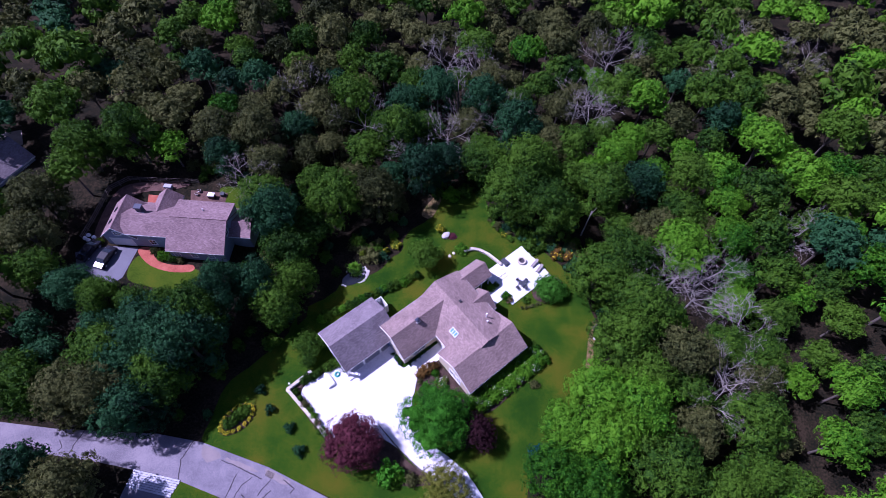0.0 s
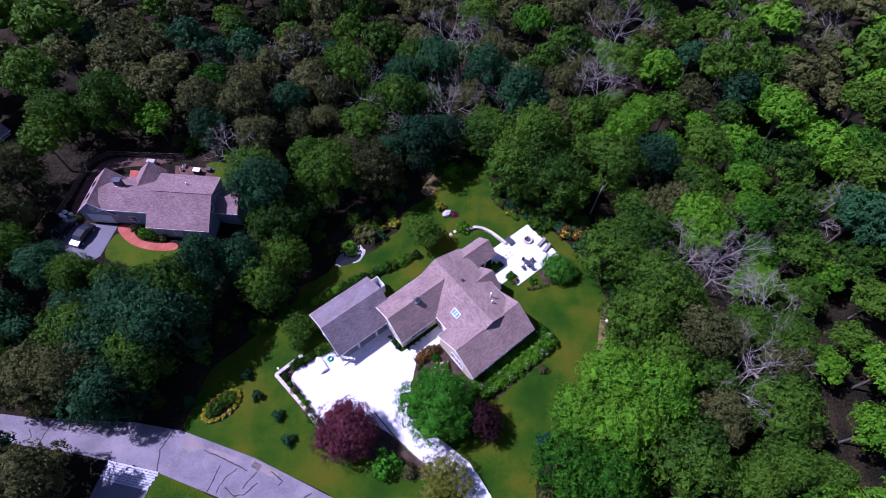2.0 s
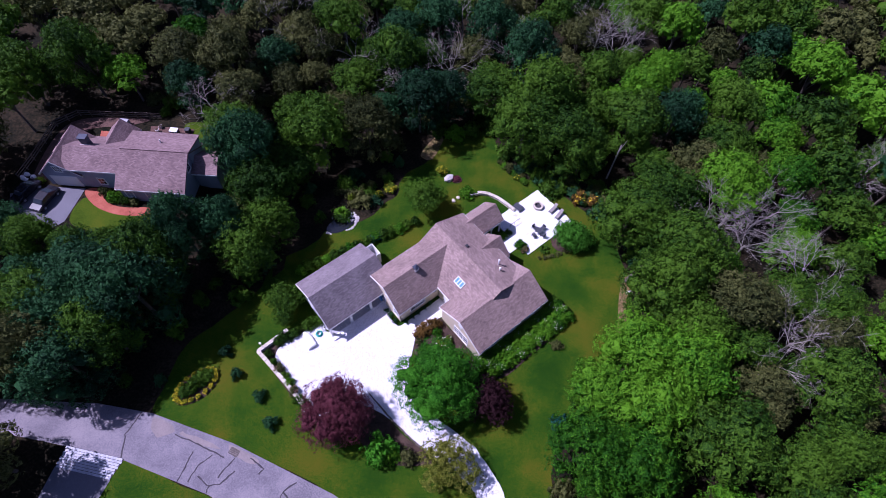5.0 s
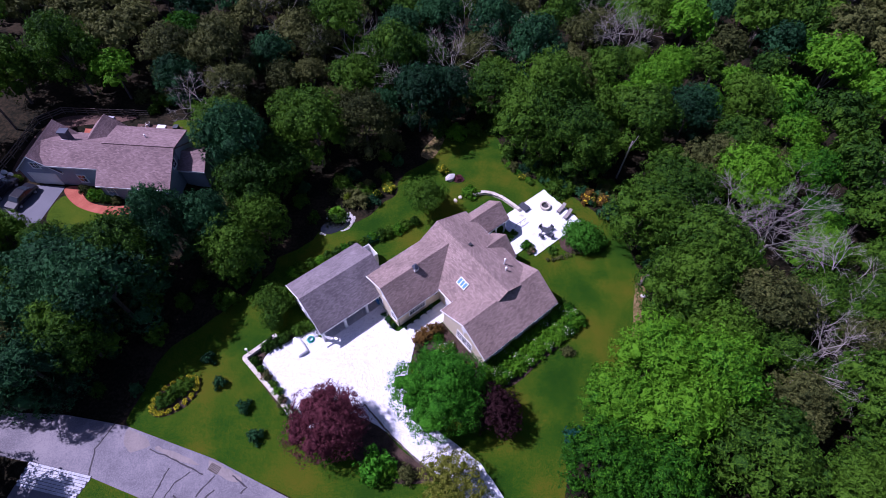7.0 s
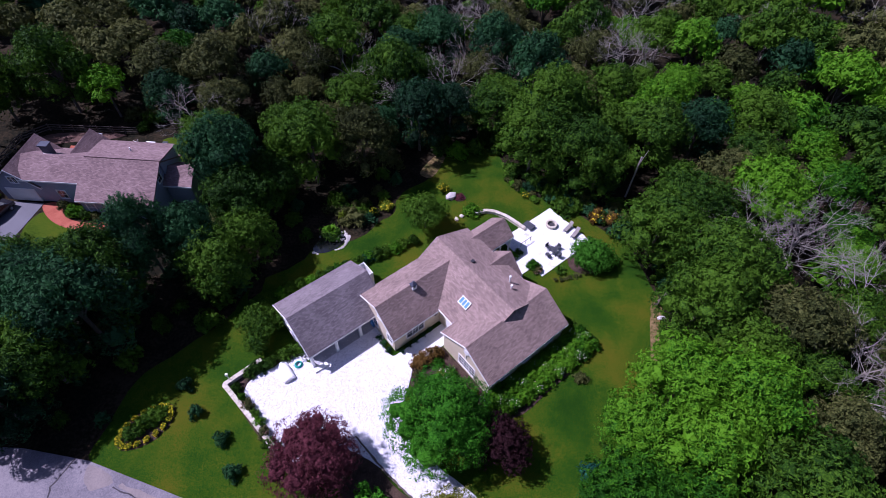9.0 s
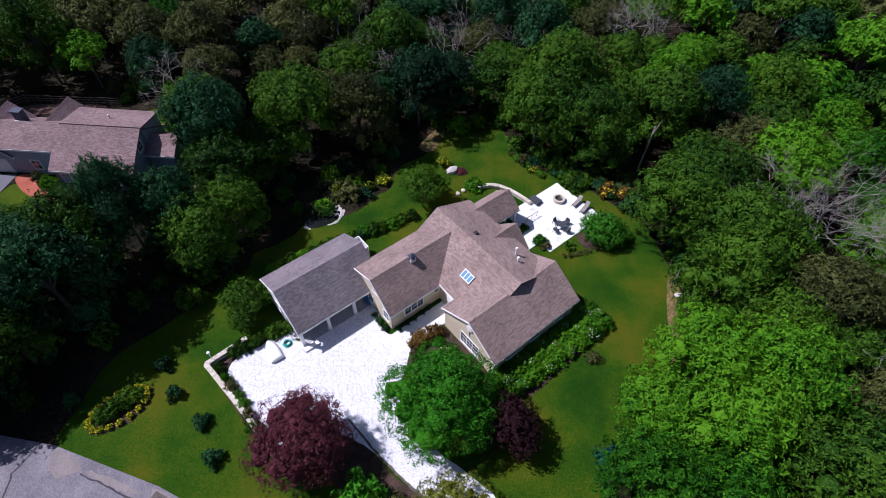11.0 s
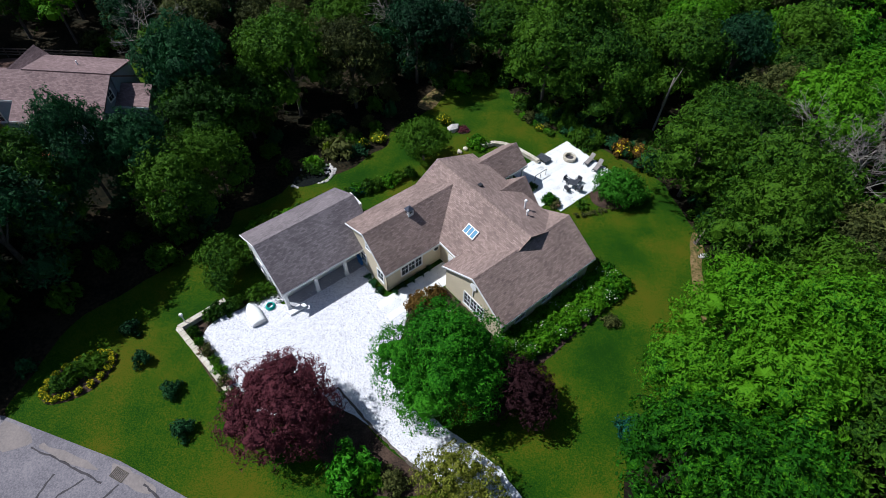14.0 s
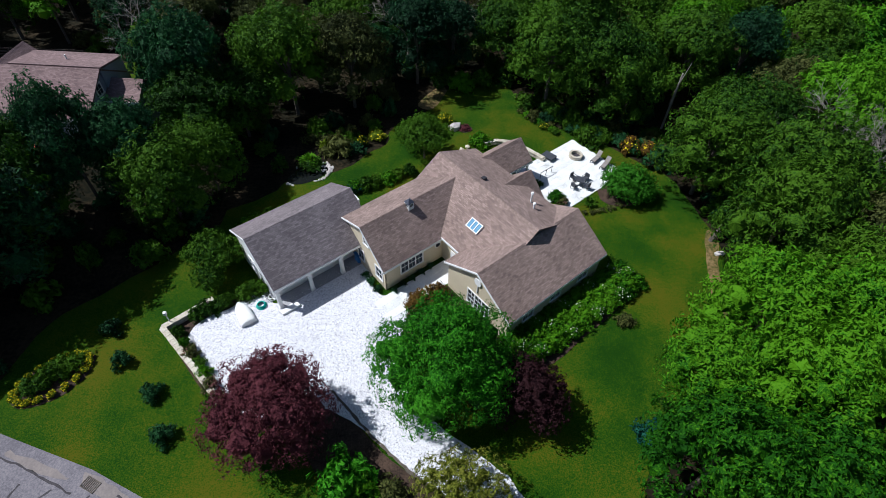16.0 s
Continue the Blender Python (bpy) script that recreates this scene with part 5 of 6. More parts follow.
for x0, y0, x1, y1 in ((-0.6, -0.4, 0.6, -0.33), (-0.6, 0.33, 0.6, 0.4), (-0.6, -0.33, -0.53, 0.33), (0.53, -0.33, 0.6, 0.33)):
    box(bm, x0, y0, -0.01, x1, y1, 0.035)
part("frame", bm, M_BARK, dr)
for i in range(7):
    bm = bmesh.new()
    box(bm, -0.45 + i * 0.14, -0.33, -0.01, -0.39 + i * 0.14, 0.33, 0.03)
    part("bar", bm, M_BARK, dr)

APRON = [(-43.7, 12.6), (-36.4, 11.1), (-37.4, 8.8), (-44.2, 10.2)]
sheet("side_drive", [(-44.2, 10.3), (-37.3, 8.8), (-38.6, 5), (-41, -8), (-48, -8), (-45.2, 5)], 0.054, M_ASPHALT2, "smooth grey asphalt side drive", "driveway")
sheet("apron_bed", APRON, 0.054, M_CRACK, "dark joint bed under the cobbles", "pavement")


def cobbles():
    bm = bmesh.new()
    rnd = random.Random(2)
    rows, cols = 8, 24
    for j in range(rows):
        for i in range(cols):
            s, t = (i + 0.5 + (0.5 if j % 2 else 0)) / (cols + 0.5), (j + 0.5) / rows
            a, b, c, d = (Vector(p) for p in APRON)
            p = a.lerp(b, s).lerp(d.lerp(c, s), t)
            m = Matrix.Translation((p.x, p.y, 0.06)) @ pose(0, 0, 0, rnd.uniform(-3, 3), rnd.uniform(-3, 3), -12)
            box(bm, -0.14, -0.13, -0.02, 0.14, 0.13, 0.03 + rnd.uniform(0, 0.02), m)
    return tagged(new("cobbles", mesh_of("cobbles", bm, M_COBBLE)), "pale grey cobbled apron where the side drive meets the road", "cobbles", kind="stuff")


cobbles()
# crushed shell fragments over the drive
def shell_bits():
    gen = np.random.default_rng(12)
    vs, fs = [], []
    lo, hi = np.array([-21, 2]), np.array([10, 33.5])
    k = 0
    while k < 22000:
        x, y = gen.uniform(lo, hi)
        if not inside(x, y, DRIVE):
            continue
        s = gen.uniform(0.025, 0.06)
        d = gen.normal(size=(3, 3)) * s * (1, 1, 0.25)
        c = np.array([x, y, 0.075])
        vs += [tuple(c + d[0]), tuple(c + d[1]), tuple(c + d[2]), tuple(c + (0, 0, s * 0.3))]
        b = 4 * k
        fs += [(b, b + 1, b + 3), (b + 1, b + 2, b + 3), (b + 2, b, b + 3)]
        k += 1
    me = bpy.data.meshes.new("shell_fragments")
    me.from_pydata(vs, [], fs)
    me.materials.append(M_SHELLBIT)
    return tagged(new("shell_fragments", me), "loose white shell fragments over the drive", "shells", kind="stuff")


shell_bits()
quad_strip([(-8.2, 19.0), (-4.6, 15.2), (-1.9, 12.85), (2.0, 10.1)], 0.22, 0.09, M_BARK, "drive_edging", "dark timber edging along the drive", "edging", seed=40)
quad_strip([(-20.7, 24.0), (-16.3, 17.4)], 0.2, 0.1, M_CEDAR, "drive_edging", "grey timber edging along the wall border", "edging", seed=41)

# walk between the wings, of pale flags
def flag_walk():
    w = thing("flagstone_walk", "pale bluish flagstone walk between the wings", "path", HOUSE, kind="structure")
    rnd = random.Random(6)
    kinds = []
    for _ in range(4):
        bm = bmesh.new()
        box(bm, -0.44, -0.38, 0.03, 0.44, 0.38, 0.105)
        kinds.append(mesh_of("flag", bevelled(bm, 0.015), M_PAVER))
    for i in range(9):
        for j in range(3):
            o = new("flag", kinds[rnd.randrange(4)])
            o.parent = w
            o.matrix_basis = pose(-1.2 + i * 0.91 + (0.3 if j % 2 else 0), -1.15 - j * 0.79, rnd.uniform(-0.004, 0.004), 0, 0, rnd.uniform(-1.5, 1.5))
    bm = bmesh.new()
    box(bm, -1.9, -3.1, 0.02, 6.9, -0.72, 0.085)
    part("joint_bed", bm, M_SHELL, w)


flag_walk()


# ---- patio ----
def patio():
    p = thing("patio", "bright white paved patio with a few grey flags", "patio", HOUSE, kind="structure")
    rnd = random.Random(9)
    kinds = {}
    for l in (0.6, 0.9, 1.2):
        bm = bmesh.new()
        box(bm, -l / 2 + 0.01, -0.29, 0.04, l / 2 - 0.01, 0.29, 0.13)
        kinds[l] = mesh_of("paver", bevelled(bm, 0.01), M_PAVER)
    for j in range(13):
        v = -3.3 + 0.6 * j + 0.3
        u, end = 21.4 if v < 2.2 else 22.6, 30.8
        if -1.4 < v < 1.0:
            u = 18.4
        while u < end - 0.3:
            l = rnd.choice((0.6, 0.9, 0.9, 1.2))
            if u + l > end:
                l = 0.6
            o = new("paver", kinds[l])
            o.parent = p
            o.matrix_basis = pose(u + l / 2, v, rnd.uniform(-0.004, 0.004))
            u += l
    bm = bmesh.new()
    box(bm, 21.3, -3.35, -0.1, 30.9, 4.55, 0.12)
    part("joint_bed", bm, M_SHELL, p)
    bm = bmesh.new()
    box(bm, 18.3, -1.4, -0.1, 21.3, 1.1, 0.11)
    part("joint_bed", bm, M_SHELL, p)


patio()
PZ = 0.13


def fire_pit(x, y):
    f = thing("fire_pit", "round tan stone fire pit on the patio", "fire pit", Matrix.Translation((x, y, PZ)))
    rnd = random.Random(3)
    for c in range(3):
        for i in range(14):
            a = 6.2832 * (i + 0.5 * (c % 2)) / 14
            bm = bmesh.new()
            box(bm, -0.17, -0.13, 0, 0.17, 0.13, 0.145)
            o = part("stone", bevelled(bm, 0.02), M_STONE, f)
            o.matrix_basis = Matrix.Translation((0.66 * math.cos(a), 0.66 * math.sin(a), c * 0.15)) @ pose(0, 0, 0, 0, 0, math.degrees(a) + 90 + rnd.uniform(-3, 3))
    bm = bmesh.new()
    bmesh.ops.create_cone(bm, cap_ends=True, segments=20, radius1=0.6, radius2=0.6, depth=0.1, matrix=pose(0, 0, 0.06))
    part("ash_bed", bm, M_CRACK, f)


def lounger(m):
    l = thing("sun_lounger", "grey cushioned sun lounger on the patio", "lounger", m, "patio loungers")
    bm = bmesh.new()
    box(bm, -0.85, -0.3, 0.26, 0.45, 0.3, 0.32)
    part("frame", bm, M_WICKER, l)
    bm = bmesh.new()
    box(bm, -0.83, -0.27, 0.32, 0.3, 0.27, 0.42)
    part("cushion", bevelled(bm, 0.03), M_CUSHION, l)
    bm = bmesh.new()
    box(bm, 0, -0.27, 0, 0.75, 0.27, 0.1)
    b = part("backrest", bevelled(bm, 0.03), M_CUSHION, l)
    b.matrix_basis = pose(0.33, 0, 0.36, 0, -42, 0)
    for x in (-0.85, 0.4):
        for y in (-0.28, 0.28):
            bm = bmesh.new()
            box(bm, x - 0.03, y - 0.03, 0, x + 0.03, y + 0.03, 0.27)
            part("leg", bm, M_WICKER, l)
    return l


def chair(m):
    c = thing("patio_chair", "dark wicker patio armchair at the table", "chair", m, "chairs round the patio table")
    bm = bmesh.new()
    box(bm, -0.27, -0.27, 0.36, 0.27, 0.27, 0.46)
    part("seat", bevelled(bm, 0.02), M_WICKER, c)
    bm = bmesh.new()
    box(bm, 0.22, -0.28, 0.44, 0.3, 0.28, 0.9)
    part("backrest", bevelled(bm, 0.02), M_WICKER, c)
    for y in (-0.31, 0.27):
        bm = bmesh.new()
        box(bm, -0.26, y, 0.6, 0.3, y + 0.05, 0.65)
        box(bm, -0.26, y, 0.4, -0.2, y + 0.05, 0.62)
        part("armrest", bm, M_WICKER, c)
    for x in (-0.26, 0.26):
        for y in (-0.26, 0.26):
            bm = bmesh.new()
            box(bm, x - 0.025, y - 0.025, 0, x + 0.025, y + 0.025, 0.37)
            part("leg", bm, M_DARK, c)
    return c


def table(m, w, d, h, label, name="patio_table"):
    t = thing(name, label, "table", m)
    bm = bmesh.new()
    n = 7
    for i in range(n):
        y = -d / 2 + d * i / n
        box(bm, -w / 2, y + 0.008, h - 0.05, w / 2, y + d / n - 0.008, h)
    part("slatted_top", bm, M_WICKER, t)
    bm = bmesh.new()
    box(bm, -w / 2 + 0.05, -d / 2 + 0.05, h - 0.12, w / 2 - 0.05, d / 2 - 0.05, h - 0.052)
    part("apron_frame", bm, M_DARK, t)
    for x in (-w / 2 + 0.08, w / 2 - 0.08):
        for y in (-d / 2 + 0.08, d / 2 - 0.08):
            bm = bmesh.new()
            box(bm, x - 0.04, y - 0.04, 0, x + 0.04, y + 0.04, h - 0.11)
            part("leg", bm, M_DARK, t)


fire_pit(16.3, 48.6)
first = lounger(Matrix.Translation((18.6, 48.0, PZ)) @ pose(0, 0, 0, 0, 0, 48))
copy_thing(first, Matrix.Translation((19.4, 46.9, PZ)) @ pose(0, 0, 0, 0, 0, 52))
table(Matrix.Translation((15.85, 43.7, PZ)) @ pose(0, 0, 0, 0, 0, -25), 1.05, 0.95, 0.74, "dark square patio dining table")
seat = chair(Matrix.Translation((15.25, 44.45, PZ)) @ pose(0, 0, 0, 0, 0, 130))
for x, y, a in ((16.6, 44.35, 42), (16.5, 43.0, -45), (15.1, 43.0, 220)):
    copy_thing(seat, Matrix.Translation((x, y, PZ)) @ pose(0, 0, 0, 0, 0, a))
table(Matrix.Translation((13.1, 48.3, PZ)) @ pose(0, 0, 0, 0, 0, -45), 1.5, 1.1, 0.42, "low dark slatted lounge table on the patio", "lounge_table")
rl = thing("hand_rail", "dark metal handrail at the porch step", "rail", HOUSE)
bm = bmesh.new()
tube(bm, (22.4, 1.9, 0.95), (24.4, 1.9, 0.95), 0.04)
part("rail", bm, M_DARK, rl)
for u in (22.5, 23.4, 24.3):
    bm = bmesh.new()
    tube(bm, (u, 1.9, 0.1), (u, 1.9, 0.95), 0.03)
    part("post", bm, M_DARK, rl)


# ---- things by the garage ----
def dinghy(x, y, a):
    d = thing("upturned_dinghy", "upturned white dinghy on the shell drive", "boat", Matrix.Translation((x, y, 0.08)) @ pose(0, 0, 0, 0, 0, a))
    bm = bmesh.new()
    n, m = 10, 8
    rows = []
    for i in range(n + 1):
        s = i / n
        w = 0.68 * (1 - max(0, s - 0.45) ** 2 * 2.2)
        h = 0.5 * (1 - max(0, s - 0.6) ** 2 * 2.0)
        rows.append([bm.verts.new((2.6 * s - 1.3, w * math.cos(math.pi * k / m), 0.02 + h * math.sin(math.pi * k / m) ** 0.7)) for k in range(m + 1)])
    for p, q in zip(rows, rows[1:]):
        for k in range(m):
            bm.faces.new((p[k], p[k + 1], q[k + 1], q[k]))
    bm.faces.new(rows[0]), bm.faces.new(rows[-1][::-1])
    bmesh.ops.recalc_face_normals(bm, faces=bm.faces)
    for f in bm.faces:
        f.smooth = len(f.verts) == 4
    part("hull", bm, M_PAINT, d)
    bm = bmesh.new()
    box(bm, -1.1, -0.03, 0.5, 0.8, 0.03, 0.56)
    part("keel", bm, M_PAINT, d)


dinghy(-16.7, 26.1, 125)
hose = thing("hose_coil", "coiled teal garden hose beside the garage", "hose", Matrix.Translation((-15.4, 27.0, 0.09)))
for k in range(3):
    bm = bmesh.new()
    pts = [(0.42 - 0.05 * k) * Vector((math.cos(i * 0.3927), math.sin(i * 0.3927), 0)) + Vector((0, 0, 0.05 + 0.09 * k)) for i in range(17)]
    for a, b in zip(pts, pts[1:]):
        tube(bm, a, b, 0.055, n=6)
    part("loop", bm, M_TEAL, hose)
rack = thing("folded_chairs", "bundle of folded white garden chairs by the garage end", "chairs", Matrix.Translation((-14.6, 28.1, 0.08)) @ pose(0, 0, 0, 0, 0, 20))
for k in range(5):
    bm = bmesh.new()
    for y in (-0.3, 0.3):
        box(bm, -0.55, y - 0.025, 0, 0.55, y + 0.025, 0.05, pose(k * 0.18 - 0.4, 0.1 * k - 0.2, 0.1 + 0.03 * k, 0, 25 - 14 * k, 35 * k))
    for x in (-0.4, 0, 0.4):
        box(bm, x - 0.03, -0.3, 0.01, x + 0.03, 0.3, 0.045, pose(k * 0.18 - 0.4, 0.1 * k - 0.2, 0.1 + 0.03 * k, 0, 25 - 14 * k, 35 * k))
    part("chair_frame", bm, M_CEDAR if k % 2 else M_PAINT, rack)
bin_at = at_house(0.1, 4.3)
bn = thing("storage_bin", "blue plastic bin under the carport", "bin", Matrix.Translation((bin_at.x, bin_at.y, 0.085)) @ pose(0, 0, 0, 0, 0, 38.9))
bm = bmesh.new()
box(bm, -0.3, -0.35, 0, 0.3, 0.35, 0.95)
part("body", bevelled(bm, 0.04), M_BLUE, bn)
bm = bmesh.new()
box(bm, -0.34, -0.39, 0.95, 0.34, 0.39, 1.03)
part("lid", bevelled(bm, 0.02), M_BLUE, bn)
stn = thing("stone_cap", "white stone slab in front of the corner post", "slab", HOUSE)
bm = bmesh.new()
box(bm, -8.6, 3.0, 0.06, -6.9, 3.5, 0.3)
part("slab", bevelled(bm, 0.03), M_PAINT, stn)
lp = thing("lamp_post", "slim white post lamp at the wall's corner", "lamp", Matrix.Translation((-22.5, 24.9, 0)))
bm = bmesh.new()
tube(bm, (0, 0, 0), (0, 0, 1.7), 0.045, n=8)
part("post", bm, M_PAINT, lp)
bm = bmesh.new()
box(bm, -0.12, -0.12, 1.7, 0.12, 0.12, 2.0)
part("lantern", bm, M_PAINT, lp)


# ---- bare trees ----
def dead_tree(x, y, h, spread, seed, label="bleached leafless tree standing in the wood", lean=(0, 0)):
    rnd = random.Random(seed)
    t = thing("dead_tree", label, "tree", Matrix.Translation((x, y, gz(x, y) - 0.2)), "leafless trees")
    vs, fs = [], []

    def limb(a, d, length, r, depth):
        b = a + d * length
        s = d.cross(Vector((0.3, 0.5, 0.8))).normalized()
        q = d.cross(s)
        k = len(vs)
        for p, w in ((a, r), (b, r * 0.6)):
            for i in range(3):
                c, n = math.cos(i * 2.094), math.sin(i * 2.094)
                vs.append(tuple(p + (s * c + q * n) * w))
        fs.extend((k + i, k + (i + 1) % 3, k + 3 + (i + 1) % 3, k + 3 + i) for i in range(3))
        if depth <= 0:
            return
        for i in range(3 if depth > 1 else 5):
            nd = (d + Vector((rnd.gauss(0, 0.55), rnd.gauss(0, 0.55), rnd.gauss(0.05, 0.3))) * spread).normalized()
            limb(a + d * length * rnd.uniform(0.6, 1.0), nd, length * rnd.uniform(0.55, 0.85), r * 0.6, depth - 1)

    bm = bmesh.new()
    top = Vector((lean[0], lean[1], h * 0.42))
    tube(bm, (0, 0, 0), top, 0.2, 0.14, 7)
    part("trunk", bm, M_DEAD, t)
    for i in range(5):
        a = i * 1.2566 + rnd.uniform(-0.4, 0.4)
        limb(top * rnd.uniform(0.75, 1), Vector((math.cos(a) * 0.7, math.sin(a) * 0.7, rnd.uniform(0.45, 1.0))).normalized(), h * 0.25, 0.062, 4)
    me = bpy.data.meshes.new("branchwork")
    me.from_pydata(vs, [], fs)
    me.materials.append(M_DEAD)
    bw = new("branchwork", me)
    bw.parent = t
    tagged(bw, kind="stuff")


for i, (x, y, h) in enumerate(BARE):
    dead_tree(x, y, h * 1.16, 0.95 + 0.1 * (i % 3), 200 + i)
for x, y, h, r, lx, ly in ((28.2, 54.6, 7.4, 0.14, 0.3, 0.5), (27.7, 35.4, 4.6, 0.3, 1.5, 0.6)):
    t = thing("leaning_tree", "pale leaning trunk at the edge of the wood", "tree", Matrix.Translation((x, y, -0.1)))
    bm = bmesh.new()
    tube(bm, (0, 0, 0), (lx, ly, h), r, r * 0.7, 9)
    part("trunk", bm, M_DEAD if r < 0.2 else M_BARK, t)
    bm = bmesh.new()
    tube(bm, (lx * 0.8, ly * 0.8, h * 0.8), (lx + 0.4, ly - 0.3, h + 1.4), r * 0.5, r * 0.2, 6)
    part("bough", bm, M_DEAD if r < 0.2 else M_BARK, t)


# ---- the neighbour's plot ----
NZ = 0.04
sheet("side_drive", [(-52.3, 48.6), (-57.4, 48.9), (-63, 47.5), (-61, 43), (-54.5, 41.4), (-53.2, 42.6)], NZ, M_ASPHALT2, "grey asphalt drive of the neighbouring house", "driveway")
sheet("brick_walk", rounded([(-52.2, 48.4), (-50.2, 48.6), (-48.4, 46.2), (-45.6, 45.2), (-42.0, 45.2), (-41.8, 43.9), (-45.6, 43.8), (-49.2, 45.0), (-51.6, 47.0)], 4), NZ + 0.006, M_BRICK, "curving red brick walk to the neighbour's door", "path")
sheet("terrace", [(-53.5, 57.5), (-49.6, 57.2), (-49.4, 60.0), (-54, 60.4)], NZ + 0.004, M_BRICK, "red brick terrace behind the neighbouring house", "terrace")
sheet("terrace", [(-45.2, 56.2), (-39.5, 56.0), (-39.2, 61.0), (-46.4, 61.6)], NZ + 0.004, M_EARTH, "brownish paved terrace behind the neighbouring house", "terrace")
sheet("bare_soil", rounded([(-61, 51), (-58.6, 50.6), (-56.8, 60), (-50, 61.6), (-47, 63.2), (-57, 63.2), (-60.6, 60)], 4), NZ, M_EARTH, "strip of bare reddish soil inside the fence", "bed")
for x, y, r, h, m in ((-49.0, 47.6, 1.0, 1.1, L_OLIVE), (-47.3, 46.6, 1.2, 1.2, L_BRIGHT), (-45.5, 46.2, 1.0, 1.0, L_OAK), (-44.0, 46.0, 0.8, 0.9, L_OLIVE), (-59.2, 49.6, 0.8, 0.9, L_LIME)):
    shrub(x, y, r, h, m, "rounded shrub before the neighbouring house")


def car(m, mat, label, pickup=False):
    c = thing("car", label, "car", m)
    prof = [(-2.2, 0.35), (-2.25, 0.8), (-1.3, 0.95), (-0.75, 1.45), (0.6, 1.5), (1.5, 1.0), (2.2, 0.9), (2.25, 0.35)]
    bm = bmesh.new()
    l = [bm.verts.new((x, -0.88 + (0.12 if z > 1.1 else 0), z)) for x, z in prof]
    r = [bm.verts.new((x, 0.88 - (0.12 if z > 1.1 else 0), z)) for x, z in prof]
    bm.faces.new(l), bm.faces.new(r[::-1])
    for i in range(len(prof)):
        j = (i + 1) % len(prof)
        bm.faces.new((l[i], r[i], r[j], l[j]))
    bmesh.ops.recalc_face_normals(bm, faces=bm.faces)
    part("body", bevelled(bm, 0.05), mat, c)
    for x0, z0, x1, z1 in ((-1.28, 0.98, -0.78, 1.43), (0.64, 1.47, 1.45, 1.04)):
        bm = bmesh.new()
        n = Vector((z0 - z1, 0, x1 - x0)).normalized() * 0.02
        n = n if n.z > 0 else -n
        vs = [bm.verts.new(Vector(p) + n) for p in ((x0, -0.68, z0), (x0, 0.68, z0), (x1, 0.68, z1), (x1, -0.68, z1))]
        bm.faces.new(vs)
        part("windscreen", bm, M_GLASS, c)
    for x in (-1.35, 1.4):
        for y in (-0.86, 0.86):
            bm = bmesh.new()
            tube(bm, (x, y - 0.1, 0.33), (x, y + 0.1, 0.33), 0.33, n=14)
            w = part("wheel", bm, M_DARK, c)
            bm = bmesh.new()
            tube(bm, (x, y - 0.11, 0.33), (x, y + 0.11, 0.33), 0.19, n=10)
            part("rim", bm, M_CEDAR, w)
    return c


M_CARPAINT = material("black_car_paint", [(0.01, 0.01, 0.014), (0.02, 0.02, 0.028)], 1.0, 20.0, 0.2, 0.0, 0.001, spec=0.6)
car(Matrix.Translation((-60.3, 47.6, 3.54)) @ pose(0, 0, 0, 0, 0, 68), M_CARPAINT, "black car parked on the neighbour's drive")
car(Matrix.Translation((-57.0, 46.2, 3.54)) @ pose(0, 0, 0, 0, 0, 74), M_CARPAINT, "dark car parked on the neighbour's drive")
for i, (x, y) in enumerate(((-62.3, 50.4), (-61.5, 50.0), (-60.8, 50.6), (-61.9, 51.1))):
    b = thing("storage_bag", "pile of white bags beside the parked cars", "bag", Matrix.Translation((x, y, 3.52)), "white bags")
    part("sack", stone_bm(random.Random(i), 0.45, 0.4, 0.7, 0.15), M_PAINT, b)
fence = thing("fence", "weathered wooden fence round the neighbour's back yard", "fence")
fpts = [(-62.5, 50.2), (-61.9, 54), (-61.6, 57.5), (-61.3, 61.3), (-58.4, 63.7), (-51.0, 63.4), (-45, 63.2)]
for (ax, ay), (bx, by) in zip(fpts, fpts[1:]):
    d = math.hypot(bx - ax, by - ay)
    n = max(1, round(d / 2.0))
    a = math.degrees(math.atan2(by - ay, bx - ax))
    for i in range(n):
        x, y = ax + (bx - ax) * i / n, ay + (by - ay) * i / n
        bm = bmesh.new()
        box(bm, -0.06, -0.06, -0.3, 0.06, 0.06, 1.35)
        part("post", bm, M_BARK, fence).matrix_basis = Matrix.Translation((x, y, gz(x, y)))
        for z in (0.35, 0.75, 1.15):
            bm = bmesh.new()
            box(bm, 0, -0.025, z, d / n, 0.025, z + 0.14)
            part("rail", bm, M_BARK, fence).matrix_basis = Matrix.Translation((x, y, gz(x, y))) @ pose(0, 0, 0, 0, 0, a)
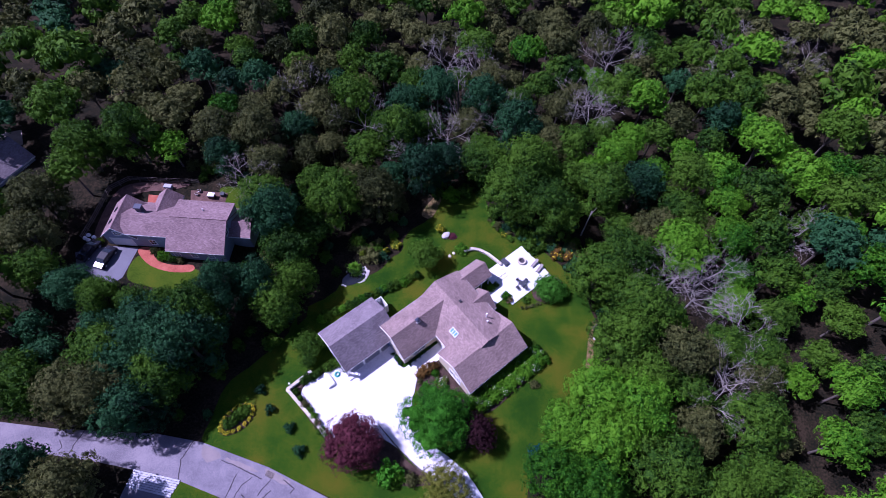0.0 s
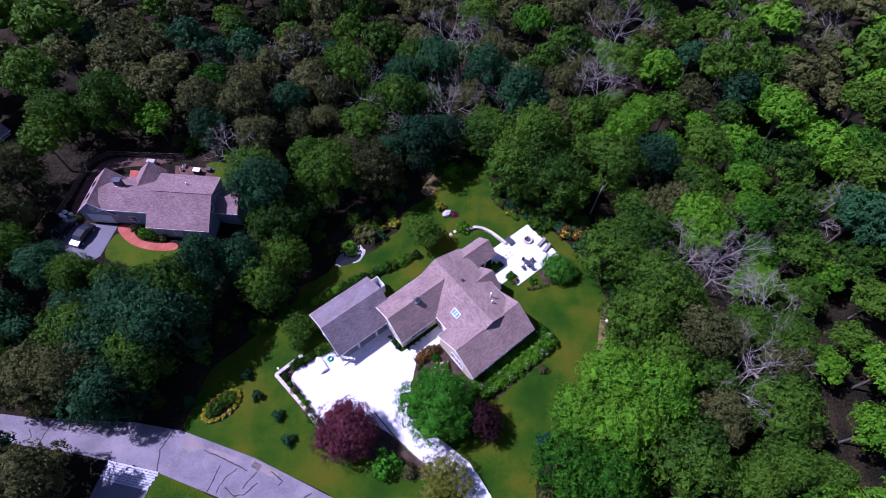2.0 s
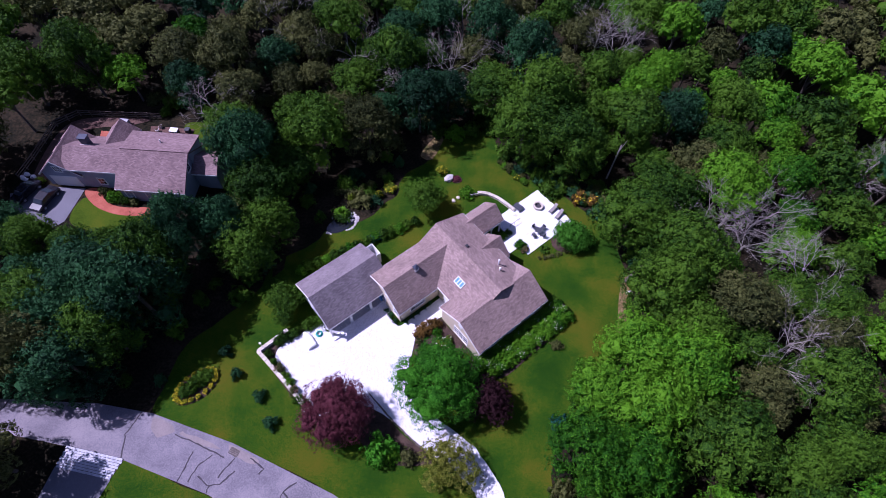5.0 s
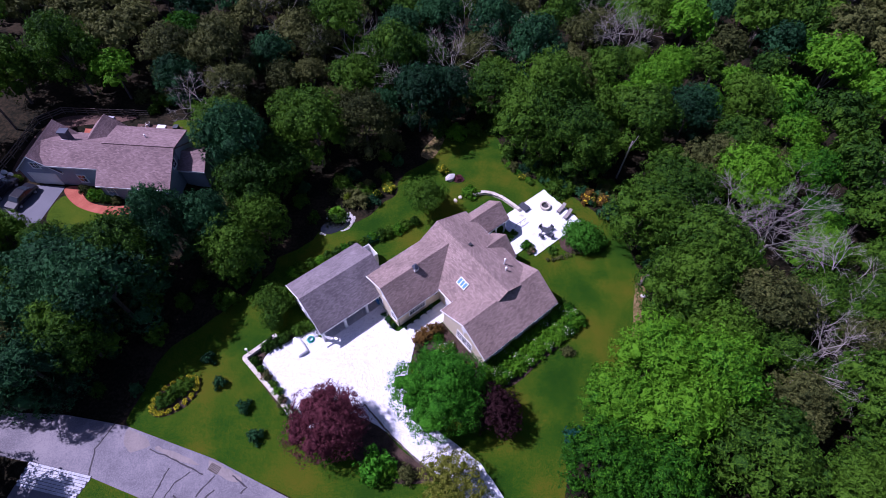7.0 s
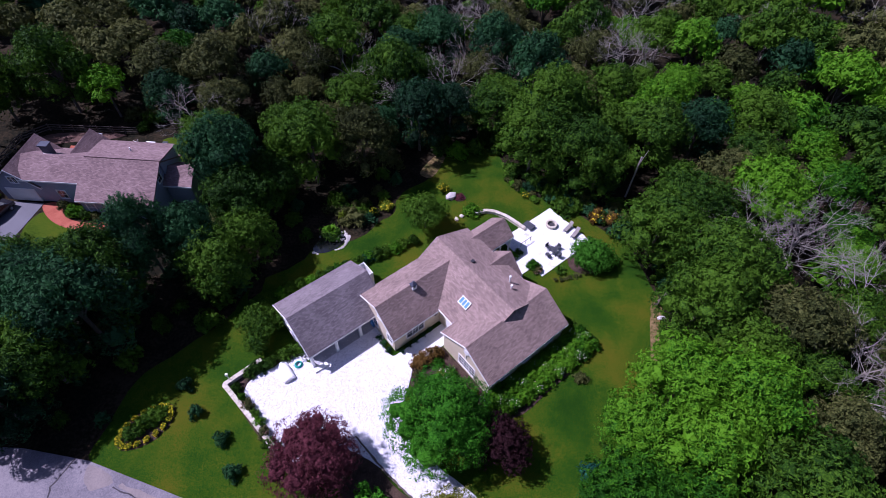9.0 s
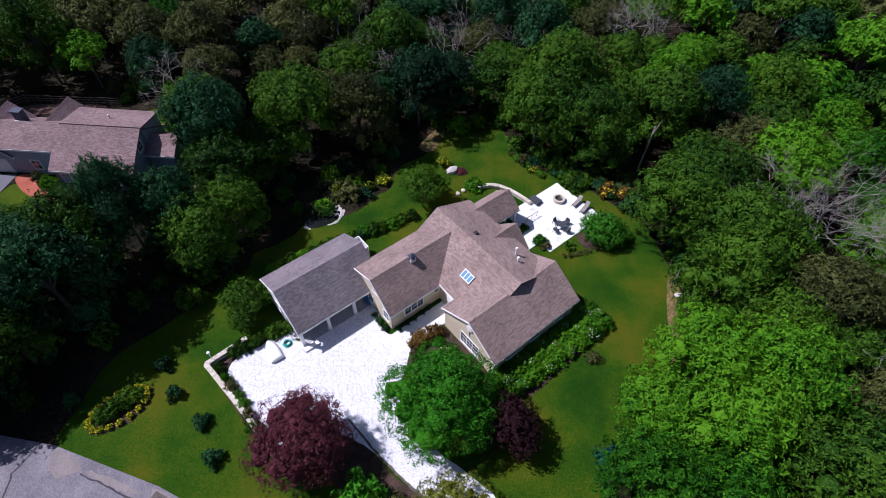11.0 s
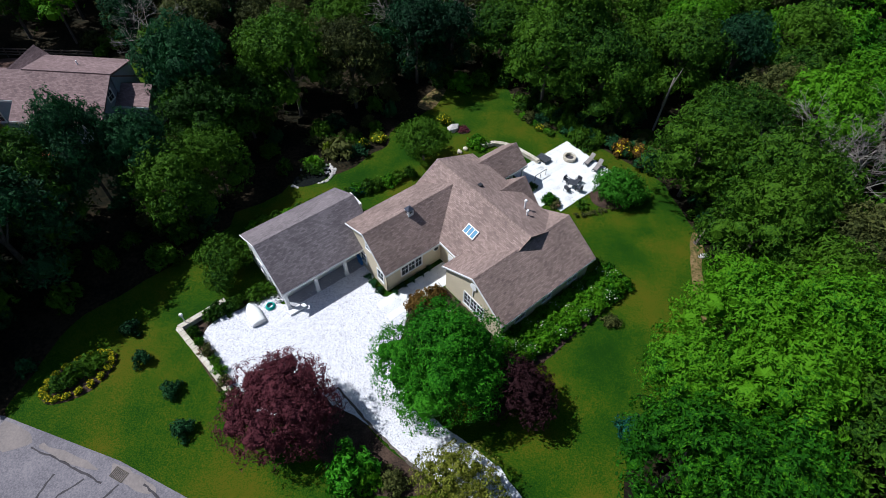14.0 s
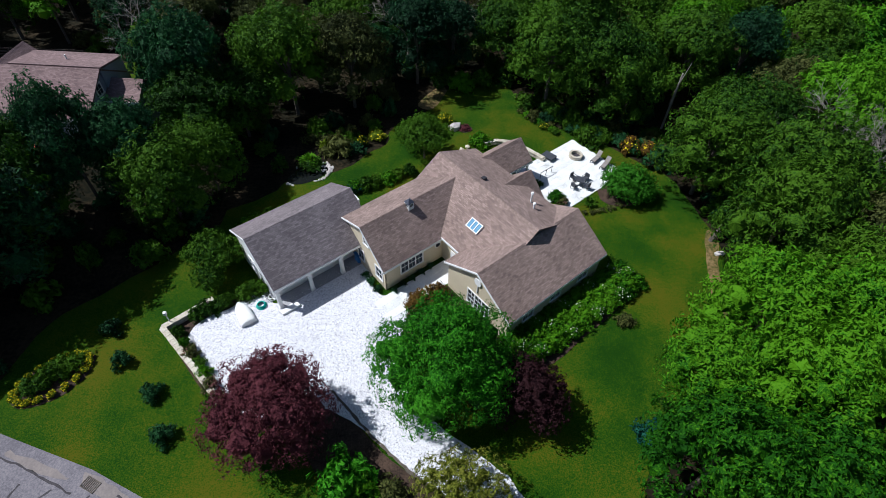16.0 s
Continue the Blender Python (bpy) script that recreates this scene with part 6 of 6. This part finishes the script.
for x, y, w, d, h, mat, l, nm in ((-41.9, 59.9, 1.3, 0.9, 1.0, M_PAINT, "white-topped grill cabinet on the terrace", "grill_cabinet"), (-43.6, 58.4, 1.4, 0.6, 0.5, M_WICKER, "dark bench on the neighbour's terrace", "bench"), (-40.2, 58.2, 1.2, 0.6, 0.5, M_WICKER, "dark bench on the neighbour's terrace", "bench"), (-40.0, 60.4, 0.8, 0.8, 0.7, M_WICKER, "dark square side table on the terrace", "side_table"), (-50.6, 62.0, 1.5, 0.8, 0.8, M_CEDAR, "grey wooden box by the fence", "wood_box")):
    t = thing(nm, l, nm.replace("_", " "), Matrix.Translation((x, y, gz(x, y) + NZ)) @ pose(0, 0, 0, 0, 0, -6))
    bm = bmesh.new()
    box(bm, -w / 2, -d / 2, h * 0.82, w / 2, d / 2, h)
    part("top", bevelled(bm, 0.02), mat, t)
    bm = bmesh.new()
    box(bm, -w / 2 + 0.06, -d / 2 + 0.06, 0, w / 2 - 0.06, d / 2 - 0.06, h * 0.82)
    part("base", bm, M_DARK if mat is M_PAINT else mat, t)
for x, y in ((-44.6, 61.2), (-44.9, 60.4)):
    t = thing("planter", "round white planter on the terrace", "planter", Matrix.Translation((x, y, 3.54)))
    bm = bmesh.new()
    tube(bm, (0, 0, 0), (0, 0, 0.5), 0.22, 0.32, 12)
    part("pot", bm, M_PAINT, t)
    bm = bmesh.new()
    tube(bm, (0, 0, 0.5), (0, 0, 0.53), 0.28, 0.28, 12)
    part("soil", bm, M_MULCH, t)

# the far house at the wood's edge
H2 = Matrix.Translation((-83, 64, 1.2)) @ pose(0, 0, 0, 0, 0, 62)
h2 = thing("house", "far grey-roofed house among the trees", "house", H2)
gable(h2, "u", -6.0, 6.5, 2.2, 4.4, 3.4, 6.6, M_ROOF2, M_PAINT, wall=M_NBWALL)
for u in (-3.5, 0.5, 4.0):
    window(h2, (u, -1.9, 1.2), 270, 1.1, 1.3, 2, 2)
window(h2, (-5.72, 2.2, 1.2), 180, 1.2, 1.3, 2, 2)
sheet("terrace", [(-88, 70.5), (-82.5, 72.5), (-84.5, 76.5), (-90, 75)], 0.05, M_PATCH, "pale terrace beside the far house", "terrace")
um = thing("parasol", "open blue parasol on the far terrace", "parasol", Matrix.Translation((-86, 73.2, 0.05)))
bm = bmesh.new()
tube(bm, (0, 0, 0), (0, 0, 2.6), 0.04)
part("pole", bm, M_PAINT, um)
bm = bmesh.new()
bmesh.ops.create_cone(bm, cap_ends=False, segments=8, radius1=1.7, radius2=0.05, depth=0.7, matrix=pose(0, 0, 2.45))
part("canopy", bm, M_BLUE, um)
